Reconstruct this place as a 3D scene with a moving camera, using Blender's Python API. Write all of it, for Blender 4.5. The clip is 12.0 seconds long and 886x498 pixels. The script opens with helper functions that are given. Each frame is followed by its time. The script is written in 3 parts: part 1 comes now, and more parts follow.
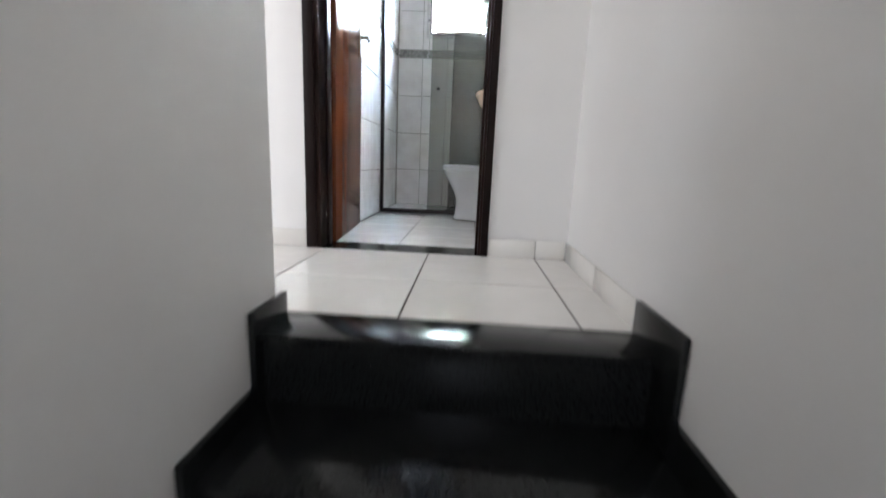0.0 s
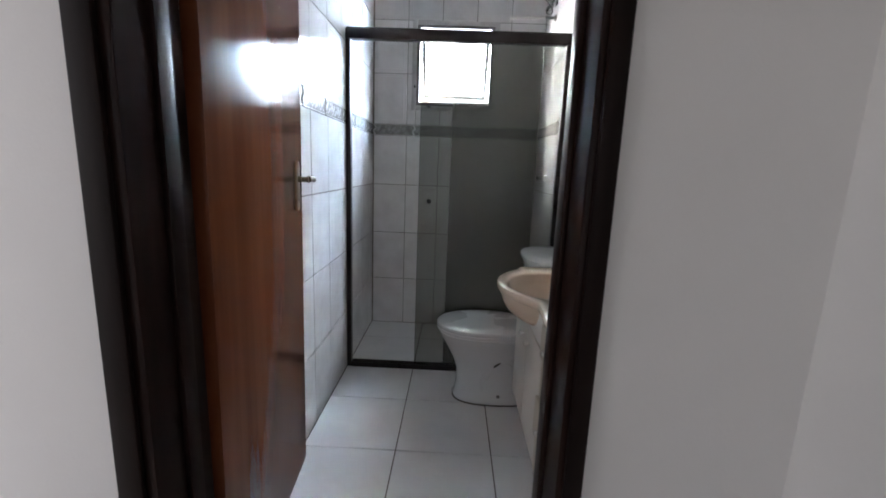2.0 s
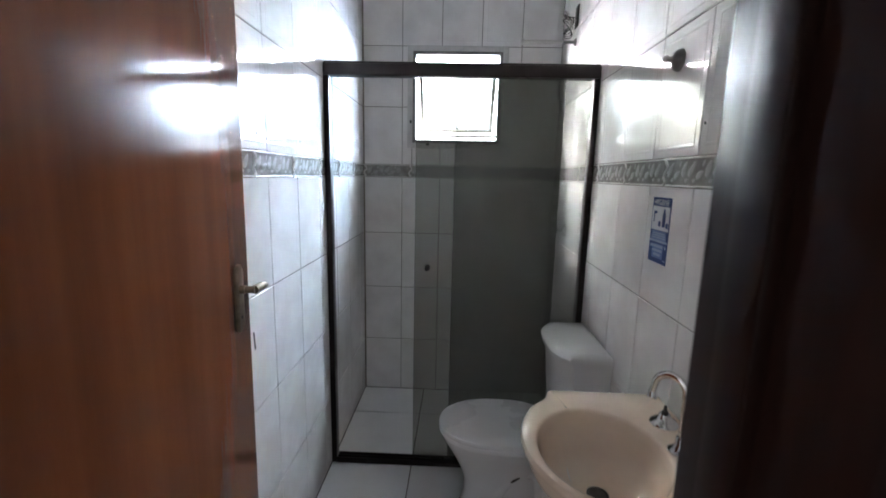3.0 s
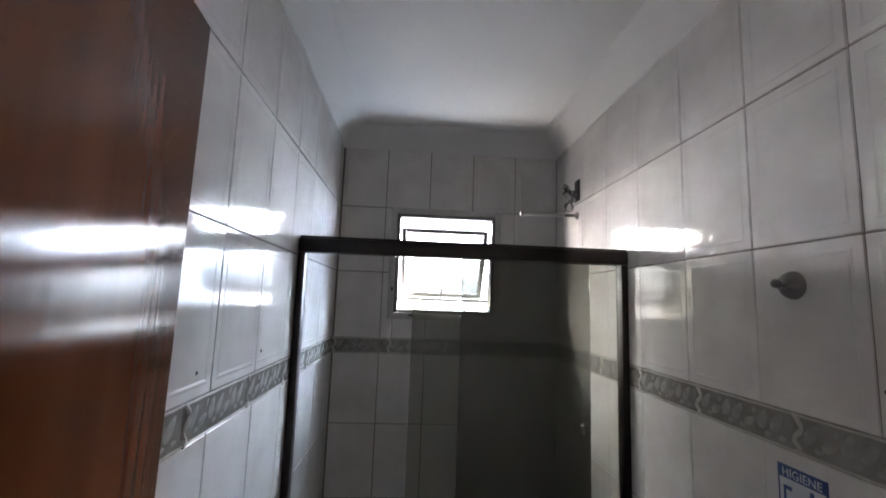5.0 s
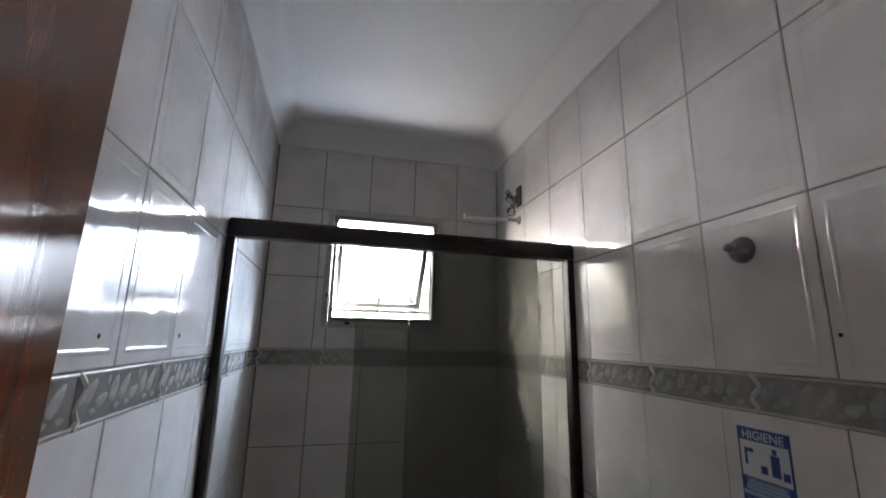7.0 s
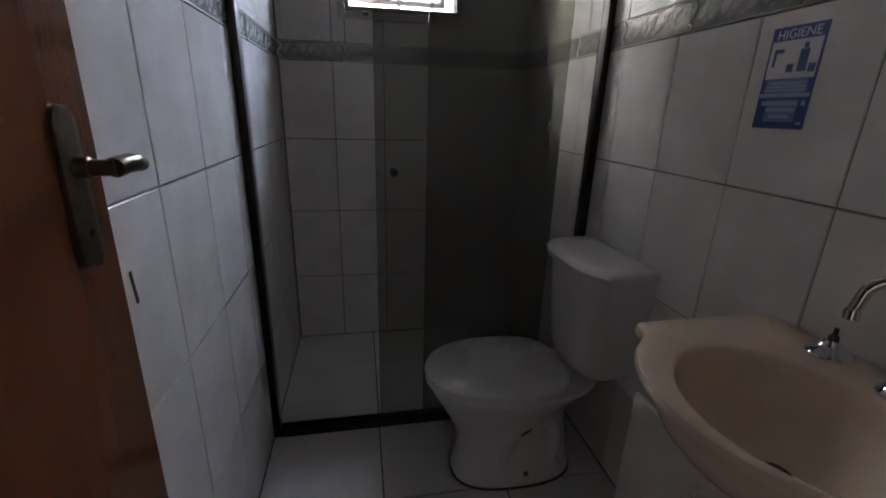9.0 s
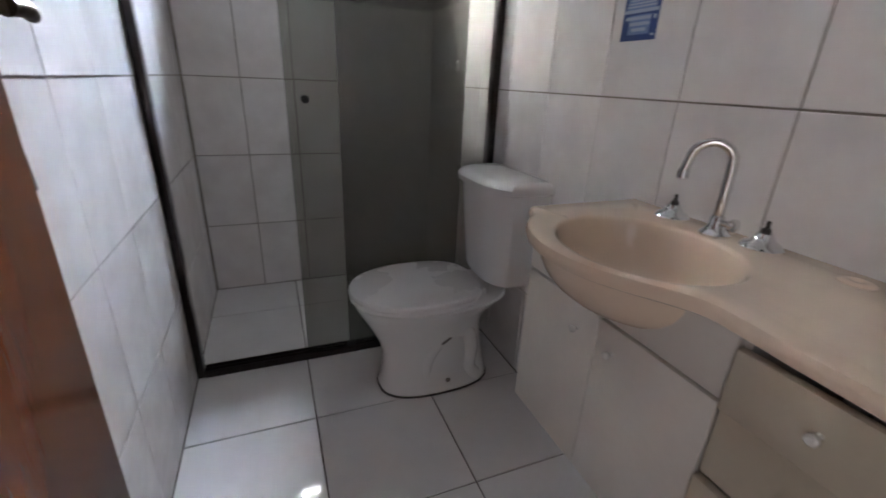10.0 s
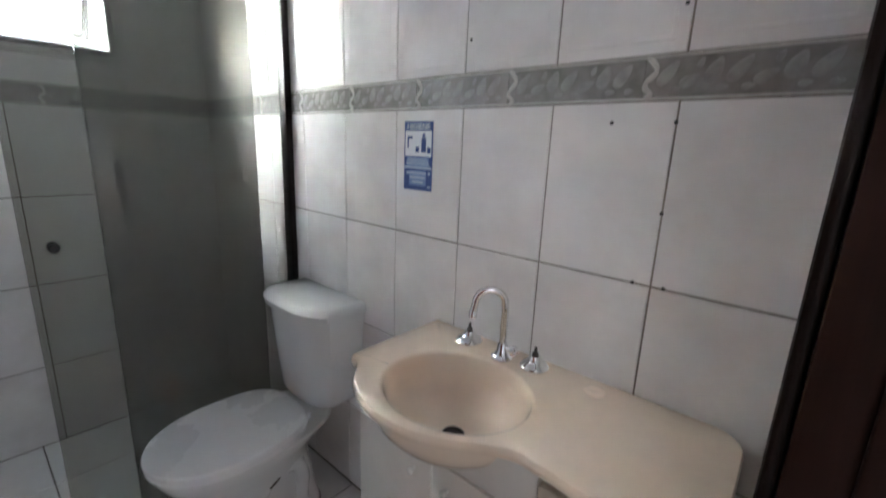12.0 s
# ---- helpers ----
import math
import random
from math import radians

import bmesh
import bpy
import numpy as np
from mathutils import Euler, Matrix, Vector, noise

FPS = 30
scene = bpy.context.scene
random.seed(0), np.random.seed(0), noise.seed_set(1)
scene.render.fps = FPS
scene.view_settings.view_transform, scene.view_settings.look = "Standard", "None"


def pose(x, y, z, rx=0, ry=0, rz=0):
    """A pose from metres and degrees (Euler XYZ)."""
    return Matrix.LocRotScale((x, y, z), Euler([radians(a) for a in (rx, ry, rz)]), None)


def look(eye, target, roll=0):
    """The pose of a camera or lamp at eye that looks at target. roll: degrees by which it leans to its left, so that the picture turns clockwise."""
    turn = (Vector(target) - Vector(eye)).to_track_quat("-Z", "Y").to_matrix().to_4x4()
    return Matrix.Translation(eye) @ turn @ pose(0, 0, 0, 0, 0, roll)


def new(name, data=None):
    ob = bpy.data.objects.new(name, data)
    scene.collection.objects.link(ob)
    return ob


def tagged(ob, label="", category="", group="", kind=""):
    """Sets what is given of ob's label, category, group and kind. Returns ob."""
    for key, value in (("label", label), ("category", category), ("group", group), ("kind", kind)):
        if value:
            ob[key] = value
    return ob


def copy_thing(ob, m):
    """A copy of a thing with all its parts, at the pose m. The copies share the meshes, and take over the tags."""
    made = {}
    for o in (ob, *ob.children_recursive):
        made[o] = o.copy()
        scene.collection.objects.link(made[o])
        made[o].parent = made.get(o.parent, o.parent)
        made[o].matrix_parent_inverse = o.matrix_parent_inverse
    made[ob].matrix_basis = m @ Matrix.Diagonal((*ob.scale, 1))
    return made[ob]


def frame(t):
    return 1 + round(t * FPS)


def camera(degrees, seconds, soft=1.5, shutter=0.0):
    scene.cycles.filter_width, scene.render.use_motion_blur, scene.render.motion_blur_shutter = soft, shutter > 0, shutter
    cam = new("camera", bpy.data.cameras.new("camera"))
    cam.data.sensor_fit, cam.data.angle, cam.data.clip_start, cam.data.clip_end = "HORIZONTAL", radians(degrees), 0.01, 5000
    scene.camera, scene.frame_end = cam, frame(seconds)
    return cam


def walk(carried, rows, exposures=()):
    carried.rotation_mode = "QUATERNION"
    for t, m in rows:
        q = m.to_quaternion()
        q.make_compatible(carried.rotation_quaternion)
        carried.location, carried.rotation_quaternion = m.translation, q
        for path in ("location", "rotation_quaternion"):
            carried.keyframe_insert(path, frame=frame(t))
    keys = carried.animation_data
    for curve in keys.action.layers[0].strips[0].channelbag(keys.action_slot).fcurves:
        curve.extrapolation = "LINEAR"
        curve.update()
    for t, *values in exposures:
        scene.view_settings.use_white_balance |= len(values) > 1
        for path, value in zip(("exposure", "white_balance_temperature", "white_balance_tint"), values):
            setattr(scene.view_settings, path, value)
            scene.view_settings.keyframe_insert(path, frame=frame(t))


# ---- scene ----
cam = camera(92.4, 12.0, soft=1.7, shutter=0.25)
PATH = [
    (0, (0.75, -3.601, 0.419), (0.643, -1.643, 0.027), 2.4),
    (0.2, (0.734, -3.345, 0.619), (0.648, -1.381, 0.248), 2.3),
    (0.3, (0.737, -3.24, 0.705), (0.653, -1.275, 0.341), 2.2),
    (0.5, (0.712, -3.098, 0.782), (0.648, -1.133, 0.416), 2.4),
    (0.6, (0.708, -3.051, 0.804), (0.644, -1.086, 0.437), 2.1),
    (1, (0.679, -2.833, 0.901), (0.624, -0.868, 0.534), 2.1),
    (1.5, (0.656, -2.593, 1.029), (0.617, -0.627, 0.663), 2.2),
    (2, (0.604, -2.385, 1.193), (0.56, -0.421, 0.818), 2.2),
    (2.5, (0.558, -2.192, 1.333), (0.526, -0.229, 0.95), 2.1),
    (2.7, (0.613, -2.07, 1.374), (0.54, -0.105, 1.009), 1.2),
    (4.3, (0.435, -1.584, 1.595), (0.48, 0.404, 1.383), 2.2),
    (4.5, (0.44, -1.541, 1.626), (0.506, 0.455, 1.528), 2.2),
    (5, (0.396, -1.508, 1.684), (0.535, 0.472, 1.93), 2.0),
    (5.5, (0.355, -1.514, 1.71), (0.588, 0.425, 2.145), 1.5),
    (6, (0.347, -1.5, 1.694), (0.672, 0.409, 2.195), 1.2),
    (6.5, (0.342, -1.448, 1.627), (0.758, 0.437, 2.15), 1.0),
    (7, (0.334, -1.399, 1.54), (0.808, 0.498, 1.958), 1.2),
    (7.4, (0.312, -1.388, 1.469), (0.809, 0.541, 1.648), 1.8),
    (7.5, (0.309, -1.382, 1.441), (0.807, 0.553, 1.533), 1.9),
    (7.7, (0.302, -1.383, 1.4), (0.803, 0.553, 1.369), 2.2),
    (9.3, (0.368, -1.459, 1.161), (0.71, 0.387, 0.471), 1.4),
    (9.5, (0.371, -1.486, 1.133), (0.71, 0.35, 0.416), 1.3),
    (10, (0.344, -1.558, 1.08), (1.049, 0.165, 0.347), 2.5),
    (10.5, (0.32, -1.577, 1.065), (1.478, -0.125, 0.325), 2.7),
    (11, (0.3, -1.564, 1.072), (1.655, -0.299, 0.322), 3.4),
    (11.5, (0.295, -1.541, 1.168), (1.684, -0.315, 0.416), 2.8),
    (12, (0.308, -1.53, 1.31), (1.784, -0.263, 0.845), 2.3),
]
EXPOSURES = [(0.0, 1.08, 6200, 9), (0.5, 0.25, 6280, 12), (1.0, -0.07, 6290, 13), (1.5, -0.07, 6250, 13), (2.7, 0.0, 6220, 12), (4.3, -0.78, 6600, 15), (5.5, -1.45, 6760, 17),
             (7.7, -1.36, 6740, 17), (9.3, -1.85, 6590, 22), (9.5, -1.65, 6610, 22.5), (10.0, 0.08, 6580, 19), (10.5, 0.75, 6520, 18.5), (11.3, 0.9, 6300, 15.5), (12.0, 0.54, 6220, 12.5)]
walk(cam, [(t, look(eye, target, roll)) for t, eye, target, roll in PATH], EXPOSURES)

# ---- plan, metres: x across the bathroom, y from the shower screen to its window, z up from its floor ----
XR = 1.177            # tile face of the wall with the basin; the opposite tile face is x = 0
YB, YD = 0.752, -1.56  # tile face of the window wall, inner face of the door wall
YH = -1.72            # hall face of the door wall
HZ = 0.02             # hall floor
CEIL = 2.60
HXR = 1.197           # stair and hall wall
SXL, SYE = 0.272, -2.59  # the other stair wall and its end at the landing
NOSE = -2.70          # edge of the top step
ROWS = [0.0, 0.352, 0.706, 1.06, 1.408]
BAND = (1.408, 1.486)
UPPER = [1.486, 1.828, 2.176, 2.50]
COL, COL0 = 0.2445, -0.588
WIN = (0.300, 0.838, 1.615, 2.150)

# ---- world and light ----
world = bpy.data.worlds.new("sky")
scene.world = world
world.use_nodes = True
wn = world.node_tree
sky = wn.nodes.new("ShaderNodeTexSky")
sky.sky_type, sky.sun_disc = "NISHITA", False
sky.sun_elevation, sky.sun_rotation = radians(55), radians(200)
wn.links.new(sky.outputs[0], wn.nodes["Background"].inputs[0])
wn.nodes["Background"].inputs[1].default_value = 0.12
scene.cycles.max_bounces, scene.cycles.diffuse_bounces = 16, 10


def lamp(name, kind, energy, color, at, towards, size=(1, 1)):
    data = bpy.data.lights.new(name, kind)
    data.energy, data.color = energy, color
    if kind == "AREA":
        data.shape, data.size, data.size_y = "RECTANGLE", size[0], size[1]
    ob = new(name, data)
    ob.matrix_world = look(at, towards)
    return ob


sun = lamp("sun", "SUN", 1.0, (1, 0.96, 0.9), (0, 0, 8), (0.35, 1.0, 6.5))
sun.data.angle = radians(15)
# added fill from the hall's unseen left end
lamp("hall_left_fill", "AREA", 7.6, (1.0, 0.942, 0.925), (-2.82, -2.15, 1.55), (0.0, -2.10, 1.4), (0.75, 1.4))
# added fill at the stair's unseen far end, no window known there
lamp("stair_back_fill", "AREA", 6.5, (1.0, 0.942, 0.925), (0.735, -6.58, 1.2), (0.735, -1.0, 1.1), (0.78, 2.3))
# weak overhead fill added below a closed ceiling
lamp("stair_top_fill", "AREA", 0.7, (1.0, 0.942, 0.925), (0.735, -3.55, CEIL - 0.002), (0.735, -3.55, 0.0), (0.80, 1.5))
# added fill facing the door wall from an unseen corridor opening
lamp("door_wall_fill", "AREA", 9.2, (1.0, 0.942, 0.925), (-1.10, SYE - 0.16, 1.15), (-1.00, -1.0, 1.15), (1.1, 1.9))


# ---- materials ----
def material(name, col, rough=0.5, metal=0.0, amount=0.06, scale=6.0, fine=90.0, bump=0.04, stretch=(1, 1, 1), second=None,
             rough_var=0.08, coat=0.0, spread=0.0, wave=0.0, spec=0.5, smear=0.0):
    m = bpy.data.materials.new(name)
    m.use_nodes = True
    nt = m.node_tree
    b = nt.nodes["Principled BSDF"]
    N, L = nt.nodes.new, nt.links.new
    tc, mp, oi = N("ShaderNodeTexCoord"), N("ShaderNodeMapping"), N("ShaderNodeObjectInfo")
    mp.inputs["Scale"].default_value = stretch
    off = N("ShaderNodeVectorMath")
    off.operation = "SCALE"
    cx = N("ShaderNodeCombineXYZ")
    for i, k in enumerate((31.0, 17.0, 23.0)):
        mu = N("ShaderNodeMath")
        mu.operation = "MULTIPLY"
        mu.inputs[1].default_value = k
        L(oi.outputs["Random"], mu.inputs[0])
        L(mu.outputs[0], cx.inputs[i])
    L(tc.outputs["Object"], mp.inputs["Vector"])
    L(cx.outputs[0], mp.inputs["Location"])
    n1, n2 = N("ShaderNodeTexNoise"), N("ShaderNodeTexNoise")
    n1.inputs["Scale"].default_value, n1.inputs["Detail"].default_value = scale, 5
    n2.inputs["Scale"].default_value, n2.inputs["Detail"].default_value = fine, 3
    L(mp.outputs[0], n1.inputs["Vector"])
    L(mp.outputs[0], n2.inputs["Vector"])
    ramp = N("ShaderNodeValToRGB")
    ramp.color_ramp.elements[0].position, ramp.color_ramp.elements[1].position = 0.3, 0.7
    lo = second if second else tuple(c * (1 - 1.6 * amount) for c in col)
    hi = tuple(min(1, c * (1 + amount)) for c in col)
    ramp.color_ramp.elements[0].color, ramp.color_ramp.elements[1].color = (*lo, 1), (*hi, 1)
    L(n1.outputs["Fac"], ramp.inputs[0])
    mix = N("ShaderNodeMix")
    mix.data_type, mix.blend_type = "RGBA", "MULTIPLY"
    mix.inputs["Factor"].default_value = 1.0
    r2 = N("ShaderNodeMapRange")
    r2.inputs["To Min"].default_value, r2.inputs["To Max"].default_value = 1 - amount, 1 + 0.3 * amount
    L(n2.outputs["Fac"], r2.inputs["Value"])
    L(ramp.outputs[0], mix.inputs["A"])
    L(r2.outputs[0], mix.inputs["B"])
    out = mix.outputs["Result"]
    if spread:
        hs, mr = N("ShaderNodeHueSaturation"), N("ShaderNodeMapRange")
        mr.inputs["To Min"].default_value, mr.inputs["To Max"].default_value = 1 - spread, 1 + 0.4 * spread
        L(oi.outputs["Random"], mr.inputs["Value"])
        L(mr.outputs[0], hs.inputs["Value"])
        L(out, hs.inputs["Color"])
        out = hs.outputs[0]
    L(out, b.inputs["Base Color"])
    rr = N("ShaderNodeMapRange")
    rr.inputs["To Min"].default_value, rr.inputs["To Max"].default_value = max(0.02, rough - rough_var), rough + rough_var
    L(n1.outputs["Fac"], rr.inputs["Value"])
    L(rr.outputs[0], b.inputs["Roughness"])
    b.inputs["Metallic"].default_value = metal
    b.inputs["Specular IOR Level"].default_value = spec
    b.inputs["Coat Weight"].default_value = coat
    b.inputs["Coat Roughness"].default_value = 0.06
    if smear:  # brushed across the object's x axis
        vt = N("ShaderNodeVectorTransform")
        vt.convert_from, vt.convert_to = "OBJECT", "WORLD"
        vt.inputs[0].default_value = (1, 0, 0)
        L(vt.outputs[0], b.inputs["Tangent"])
        b.inputs["Anisotropic"].default_value = smear
    bp = N("ShaderNodeBump")
    bp.inputs["Strength"].default_value, bp.inputs["Distance"].default_value = bump, 0.01
    L(n2.outputs["Fac"], bp.inputs["Height"])
    last = bp
    if wave:
        n3, bw = N("ShaderNodeTexNoise"), N("ShaderNodeBump")
        n3.inputs["Scale"].default_value, n3.inputs["Detail"].default_value = 14.0, 1
        L(mp.outputs[0], n3.inputs["Vector"])
        bw.inputs["Strength"].default_value, bw.inputs["Distance"].default_value = wave, 0.02
        L(n3.outputs["Fac"], bw.inputs["Height"])
        L(bp.outputs[0], bw.inputs["Normal"])
        last = bw
    L(last.outputs[0], b.inputs["Normal"])
    return m


def glass(name, tint, gloss=0.03, film=0.0):
    """A pane: each of its two faces filters the light once and mirrors a little."""
    m = bpy.data.materials.new(name)
    m.use_nodes = True
    nt = m.node_tree
    nt.nodes.remove(nt.nodes["Principled BSDF"])
    N, L = nt.nodes.new, nt.links.new
    tr, gl, mx, fr = N("ShaderNodeBsdfTransparent"), N("ShaderNodeBsdfGlossy"), N("ShaderNodeMixShader"), N("ShaderNodeFresnel")
    tr.inputs[0].default_value = (*tint, 1)
    gl.inputs["Roughness"].default_value = gloss
    fr.inputs[0].default_value = 1.27
    L(fr.outputs[0], mx.inputs[0])
    L(tr.outputs[0], mx.inputs[1])
    L(gl.outputs[0], mx.inputs[2])
    last = mx
    if film:  # dirt film in patches; its pale haze also brightens the dark glass
        di, fx, no, mr = N("ShaderNodeBsdfDiffuse"), N("ShaderNodeMixShader"), N("ShaderNodeTexNoise"), N("ShaderNodeMapRange")
        di.inputs[0].default_value = (0.62, 0.64, 0.62, 1)
        no.inputs["Scale"].default_value, no.inputs["Detail"].default_value = 3.0, 4
        mr.inputs["To Min"].default_value, mr.inputs["To Max"].default_value = 0.5 * film, 1.5 * film
        L(no.outputs["Fac"], mr.inputs["Value"])
        L(mr.outputs[0], fx.inputs[0])
        L(mx.outputs[0], fx.inputs[1])
        L(di.outputs[0], fx.inputs[2])
        last = fx
    L(last.outputs[0], nt.nodes["Material Output"].inputs[0])
    return m


M_TILE = material("white_glazed_wall_tile", (0.87, 0.855, 0.845), 0.10, amount=0.03, scale=7, second=(0.775, 0.75, 0.735), fine=40, bump=0.015, spread=0.04, wave=0.06, spec=0.28, rough_var=0.03)
M_GROUT = material("grey_grout", (0.28, 0.25, 0.215), 0.85, amount=0.2, scale=9, fine=160, bump=0.2)
M_BAND = material("grey_border_tile", (0.315, 0.308, 0.288), 0.16, amount=0.10, scale=22, fine=60, bump=0.03, second=(0.222, 0.216, 0.200), spread=0.06)
M_BAND_LINE = material("pale_border_relief", (0.56, 0.54, 0.505), 0.36, amount=0.12, scale=30)
M_BAND_SWIRL = material("grey_border_leaf", (0.335, 0.328, 0.308), 0.42, amount=0.14, scale=40, spec=0.3)
M_FLOOR = material("white_glazed_floor_tile", (0.85, 0.85, 0.845), 0.09, amount=0.03, scale=5, fine=50, bump=0.01, spread=0.03, wave=0.11, rough_var=0.03)
M_HALL_FLOOR = material("white_polished_floor_tile", (0.80, 0.78, 0.74), 0.07, amount=0.025, scale=4, fine=40, bump=0.008, spread=0.02, wave=0.06, rough_var=0.02)
M_FLOOR_GROUT = material("dark_floor_grout", (0.115, 0.10, 0.085), 0.9, amount=0.2, scale=12, fine=150, bump=0.2)
M_PAINT = material("white_wall_paint", (0.80, 0.79, 0.775), 0.6, amount=0.02, scale=2.2, fine=140, bump=0.05)
M_CEIL = material("white_plaster", (0.88, 0.88, 0.88), 0.7, amount=0.02, scale=2, fine=100, bump=0.05)
M_WOOD = material("varnished_red_brown_wood", (0.19, 0.060, 0.025), 0.20, amount=0.12, scale=2.4, fine=150, bump=0.03, spec=0.25, stretch=(5, 5, 0.25),
                  second=(0.13, 0.038, 0.016), rough_var=0.03, wave=0.025, smear=0.9)
M_JAMB = material("dark_red_brown_wood", (0.017, 0.0070, 0.0052), 0.38, spec=0.16, amount=0.3, scale=5, fine=60, bump=0.03, stretch=(6, 6, 0.5), rough_var=0.06)
M_DARK = material("dark_stained_wood", (0.011, 0.0056, 0.0047), 0.48, spec=0.13, amount=0.3, scale=5, fine=60, bump=0.03, stretch=(6, 6, 0.5), rough_var=0.06)
M_GRANITE = material("black_polished_granite", (0.012, 0.013, 0.013), 0.18, amount=0.35, scale=160, fine=420, bump=0.0, spec=0.28, rough_var=0.01)
M_FRAME = material("black_brown_aluminium", (0.022, 0.014, 0.012), 0.36, metal=0.3, amount=0.15, scale=8, fine=200, bump=0.02)
M_WINDOW = material("grey_aluminium", (0.20, 0.19, 0.185), 0.42, metal=0.6, amount=0.1, scale=10, fine=200, bump=0.03)
M_WTRIM = material("dull_grey_window_trim", (0.62, 0.605, 0.585), 0.55, amount=0.1, scale=14, fine=120, bump=0.05)
M_CERAMIC = material("white_vitreous_china", (0.89, 0.90, 0.90), 0.09, amount=0.015, scale=4, fine=60, bump=0.004, coat=0.3, rough_var=0.03)
M_SEAT = material("white_plastic", (0.90, 0.91, 0.92), 0.28, amount=0.02, scale=5, fine=80, bump=0.01)
M_BEIGE = material("beige_cultured_marble", (0.88, 0.725, 0.572), 0.15, amount=0.035, scale=5, fine=40, bump=0.008, coat=0.25, rough_var=0.04)
M_CAB = material("off_white_laminate", (0.74, 0.705, 0.65), 0.34, amount=0.04, scale=6, fine=90, bump=0.02)
M_DRAWER = material("yellowed_laminate", (0.55, 0.49, 0.385), 0.36, amount=0.05, scale=5, fine=90, bump=0.02)
M_CHROME = material("chrome", (0.80, 0.80, 0.80), 0.10, metal=1.0, amount=0.03, scale=12, fine=100, bump=0.01, rough_var=0.04)
M_DULL = material("dull_grey_metal", (0.30, 0.29, 0.28), 0.38, metal=0.8, amount=0.1, scale=20)
M_BRASS = material("aged_brass", (0.24, 0.205, 0.15), 0.32, metal=1.0, amount=0.2, scale=40, rough_var=0.1)
M_BLACK = material("black_plastic", (0.015, 0.015, 0.015), 0.5, amount=0.1)
M_PVC = material("white_pvc", (0.74, 0.72, 0.68), 0.4, amount=0.05, scale=10)
# caulk colour darkened for the shadow gap under the toilet foot
M_CAULK_SHADE = material("caulk_and_gap_shade", (0.12, 0.11, 0.10), 0.8, amount=0.3, scale=40)
# dark grey that stands in for shade in the trapway groove
M_GROOVE_SHADE = material("grey_groove_shade", (0.14, 0.13, 0.115), 0.8, amount=0.3, scale=60)
M_DRAIN = material("dark_drain_metal", (0.06, 0.05, 0.045), 0.4, metal=0.5, amount=0.3, scale=60)
M_BLUE = material("blue_print", (0.022, 0.058, 0.215), 0.35, amount=0.05, scale=10)
M_WHITE = material("white_print", (0.78, 0.79, 0.80), 0.35, amount=0.03, scale=10)
M_MID = material("faded_blue_print", (0.15, 0.22, 0.43), 0.35, amount=0.05, scale=10)
M_PALE = material("pale_blue_print", (0.36, 0.42, 0.56), 0.35, amount=0.03, scale=10)
M_OPAL = material("opal_green_white_glass", (0.40, 0.47, 0.41), 0.38, amount=0.04, scale=8)
M_SMOKE = glass("smoked_green_glass", (0.72, 0.722, 0.695), film=0.045)
M_PANE = glass("grimy_obscured_window_glass", (0.45, 0.46, 0.47), 0.12)
M_SEALSTRIP = glass("clear_plastic_strip", (0.86, 0.87, 0.85), 0.1)
M_ACRYL = material("clear_acrylic", (0.75, 0.74, 0.70), 0.12, amount=0.05, coat=0.5)


M_SKY = bpy.data.materials.new("bright_overcast_sky")
M_SKY.use_nodes = True
sn, sl = M_SKY.node_tree.nodes.new, M_SKY.node_tree.links.new
em, geo, sep, rise = sn("ShaderNodeEmission"), sn("ShaderNodeNewGeometry"), sn("ShaderNodeSeparateXYZ"), sn("ShaderNodeMapRange")
side, tone = sn("ShaderNodeMapRange"), sn("ShaderNodeMix")
side.inputs["From Min"].default_value, side.inputs["From Max"].default_value = -0.3, 1.4   # warm to blue across x, added to tint the light on the opposite walls
tone.data_type = "RGBA"
tone.inputs["A"].default_value, tone.inputs["B"].default_value = (0.94, 0.905, 0.84, 1), (0.61, 0.795, 1.0, 1)
rise.inputs["From Min"].default_value, rise.inputs["From Max"].default_value = 1.84, 2.20   # the horizon
rise.inputs["To Min"].default_value, rise.inputs["To Max"].default_value = 72.0, 690.0
sl(geo.outputs["Position"], sep.inputs[0])
sl(sep.outputs["Z"], rise.inputs["Value"])
sl(sep.outputs["X"], side.inputs["Value"])
sl(side.outputs[0], tone.inputs["Factor"])
sl(tone.outputs["Result"], em.inputs[0])
sl(rise.outputs[0], em.inputs[1])
sl(em.outputs[0], M_SKY.node_tree.nodes["Material Output"].inputs[0])

# ---- mesh tools ----
def put(bm, name, mat, parent=None, label="", smooth=False):
    bmesh.ops.recalc_face_normals(bm, faces=bm.faces[:])
    me = bpy.data.meshes.new(name)
    bm.to_mesh(me)
    bm.free()
    me.materials.append(mat)
    if smooth:
        me.polygons.foreach_set("use_smooth", [True] * len(me.polygons))
        me.set_sharp_from_angle(angle=radians(38))
    ob = new(name, me)
    if parent is not None:
        ob.parent = parent
    if label:
        tagged(ob, label)
    return ob


def part(name, bm, mat, parent, label="", smooth=True):
    return put(bm, name, mat, parent, label, smooth)


def empty(name, label="", category="", group="", kind=""):
    return tagged(new(name), label, category, group, kind)


def add_box(bm, x0, x1, y0, y1, z0, z1, bevel=0.0, seg=2):
    m = Matrix.Translation(((x0 + x1) / 2, (y0 + y1) / 2, (z0 + z1) / 2)) @ Matrix.Diagonal((x1 - x0, y1 - y0, z1 - z0, 1))
    vs = bmesh.ops.create_cube(bm, size=1, matrix=m)["verts"]
    if bevel:
        es = list({e for v in vs for e in v.link_edges})
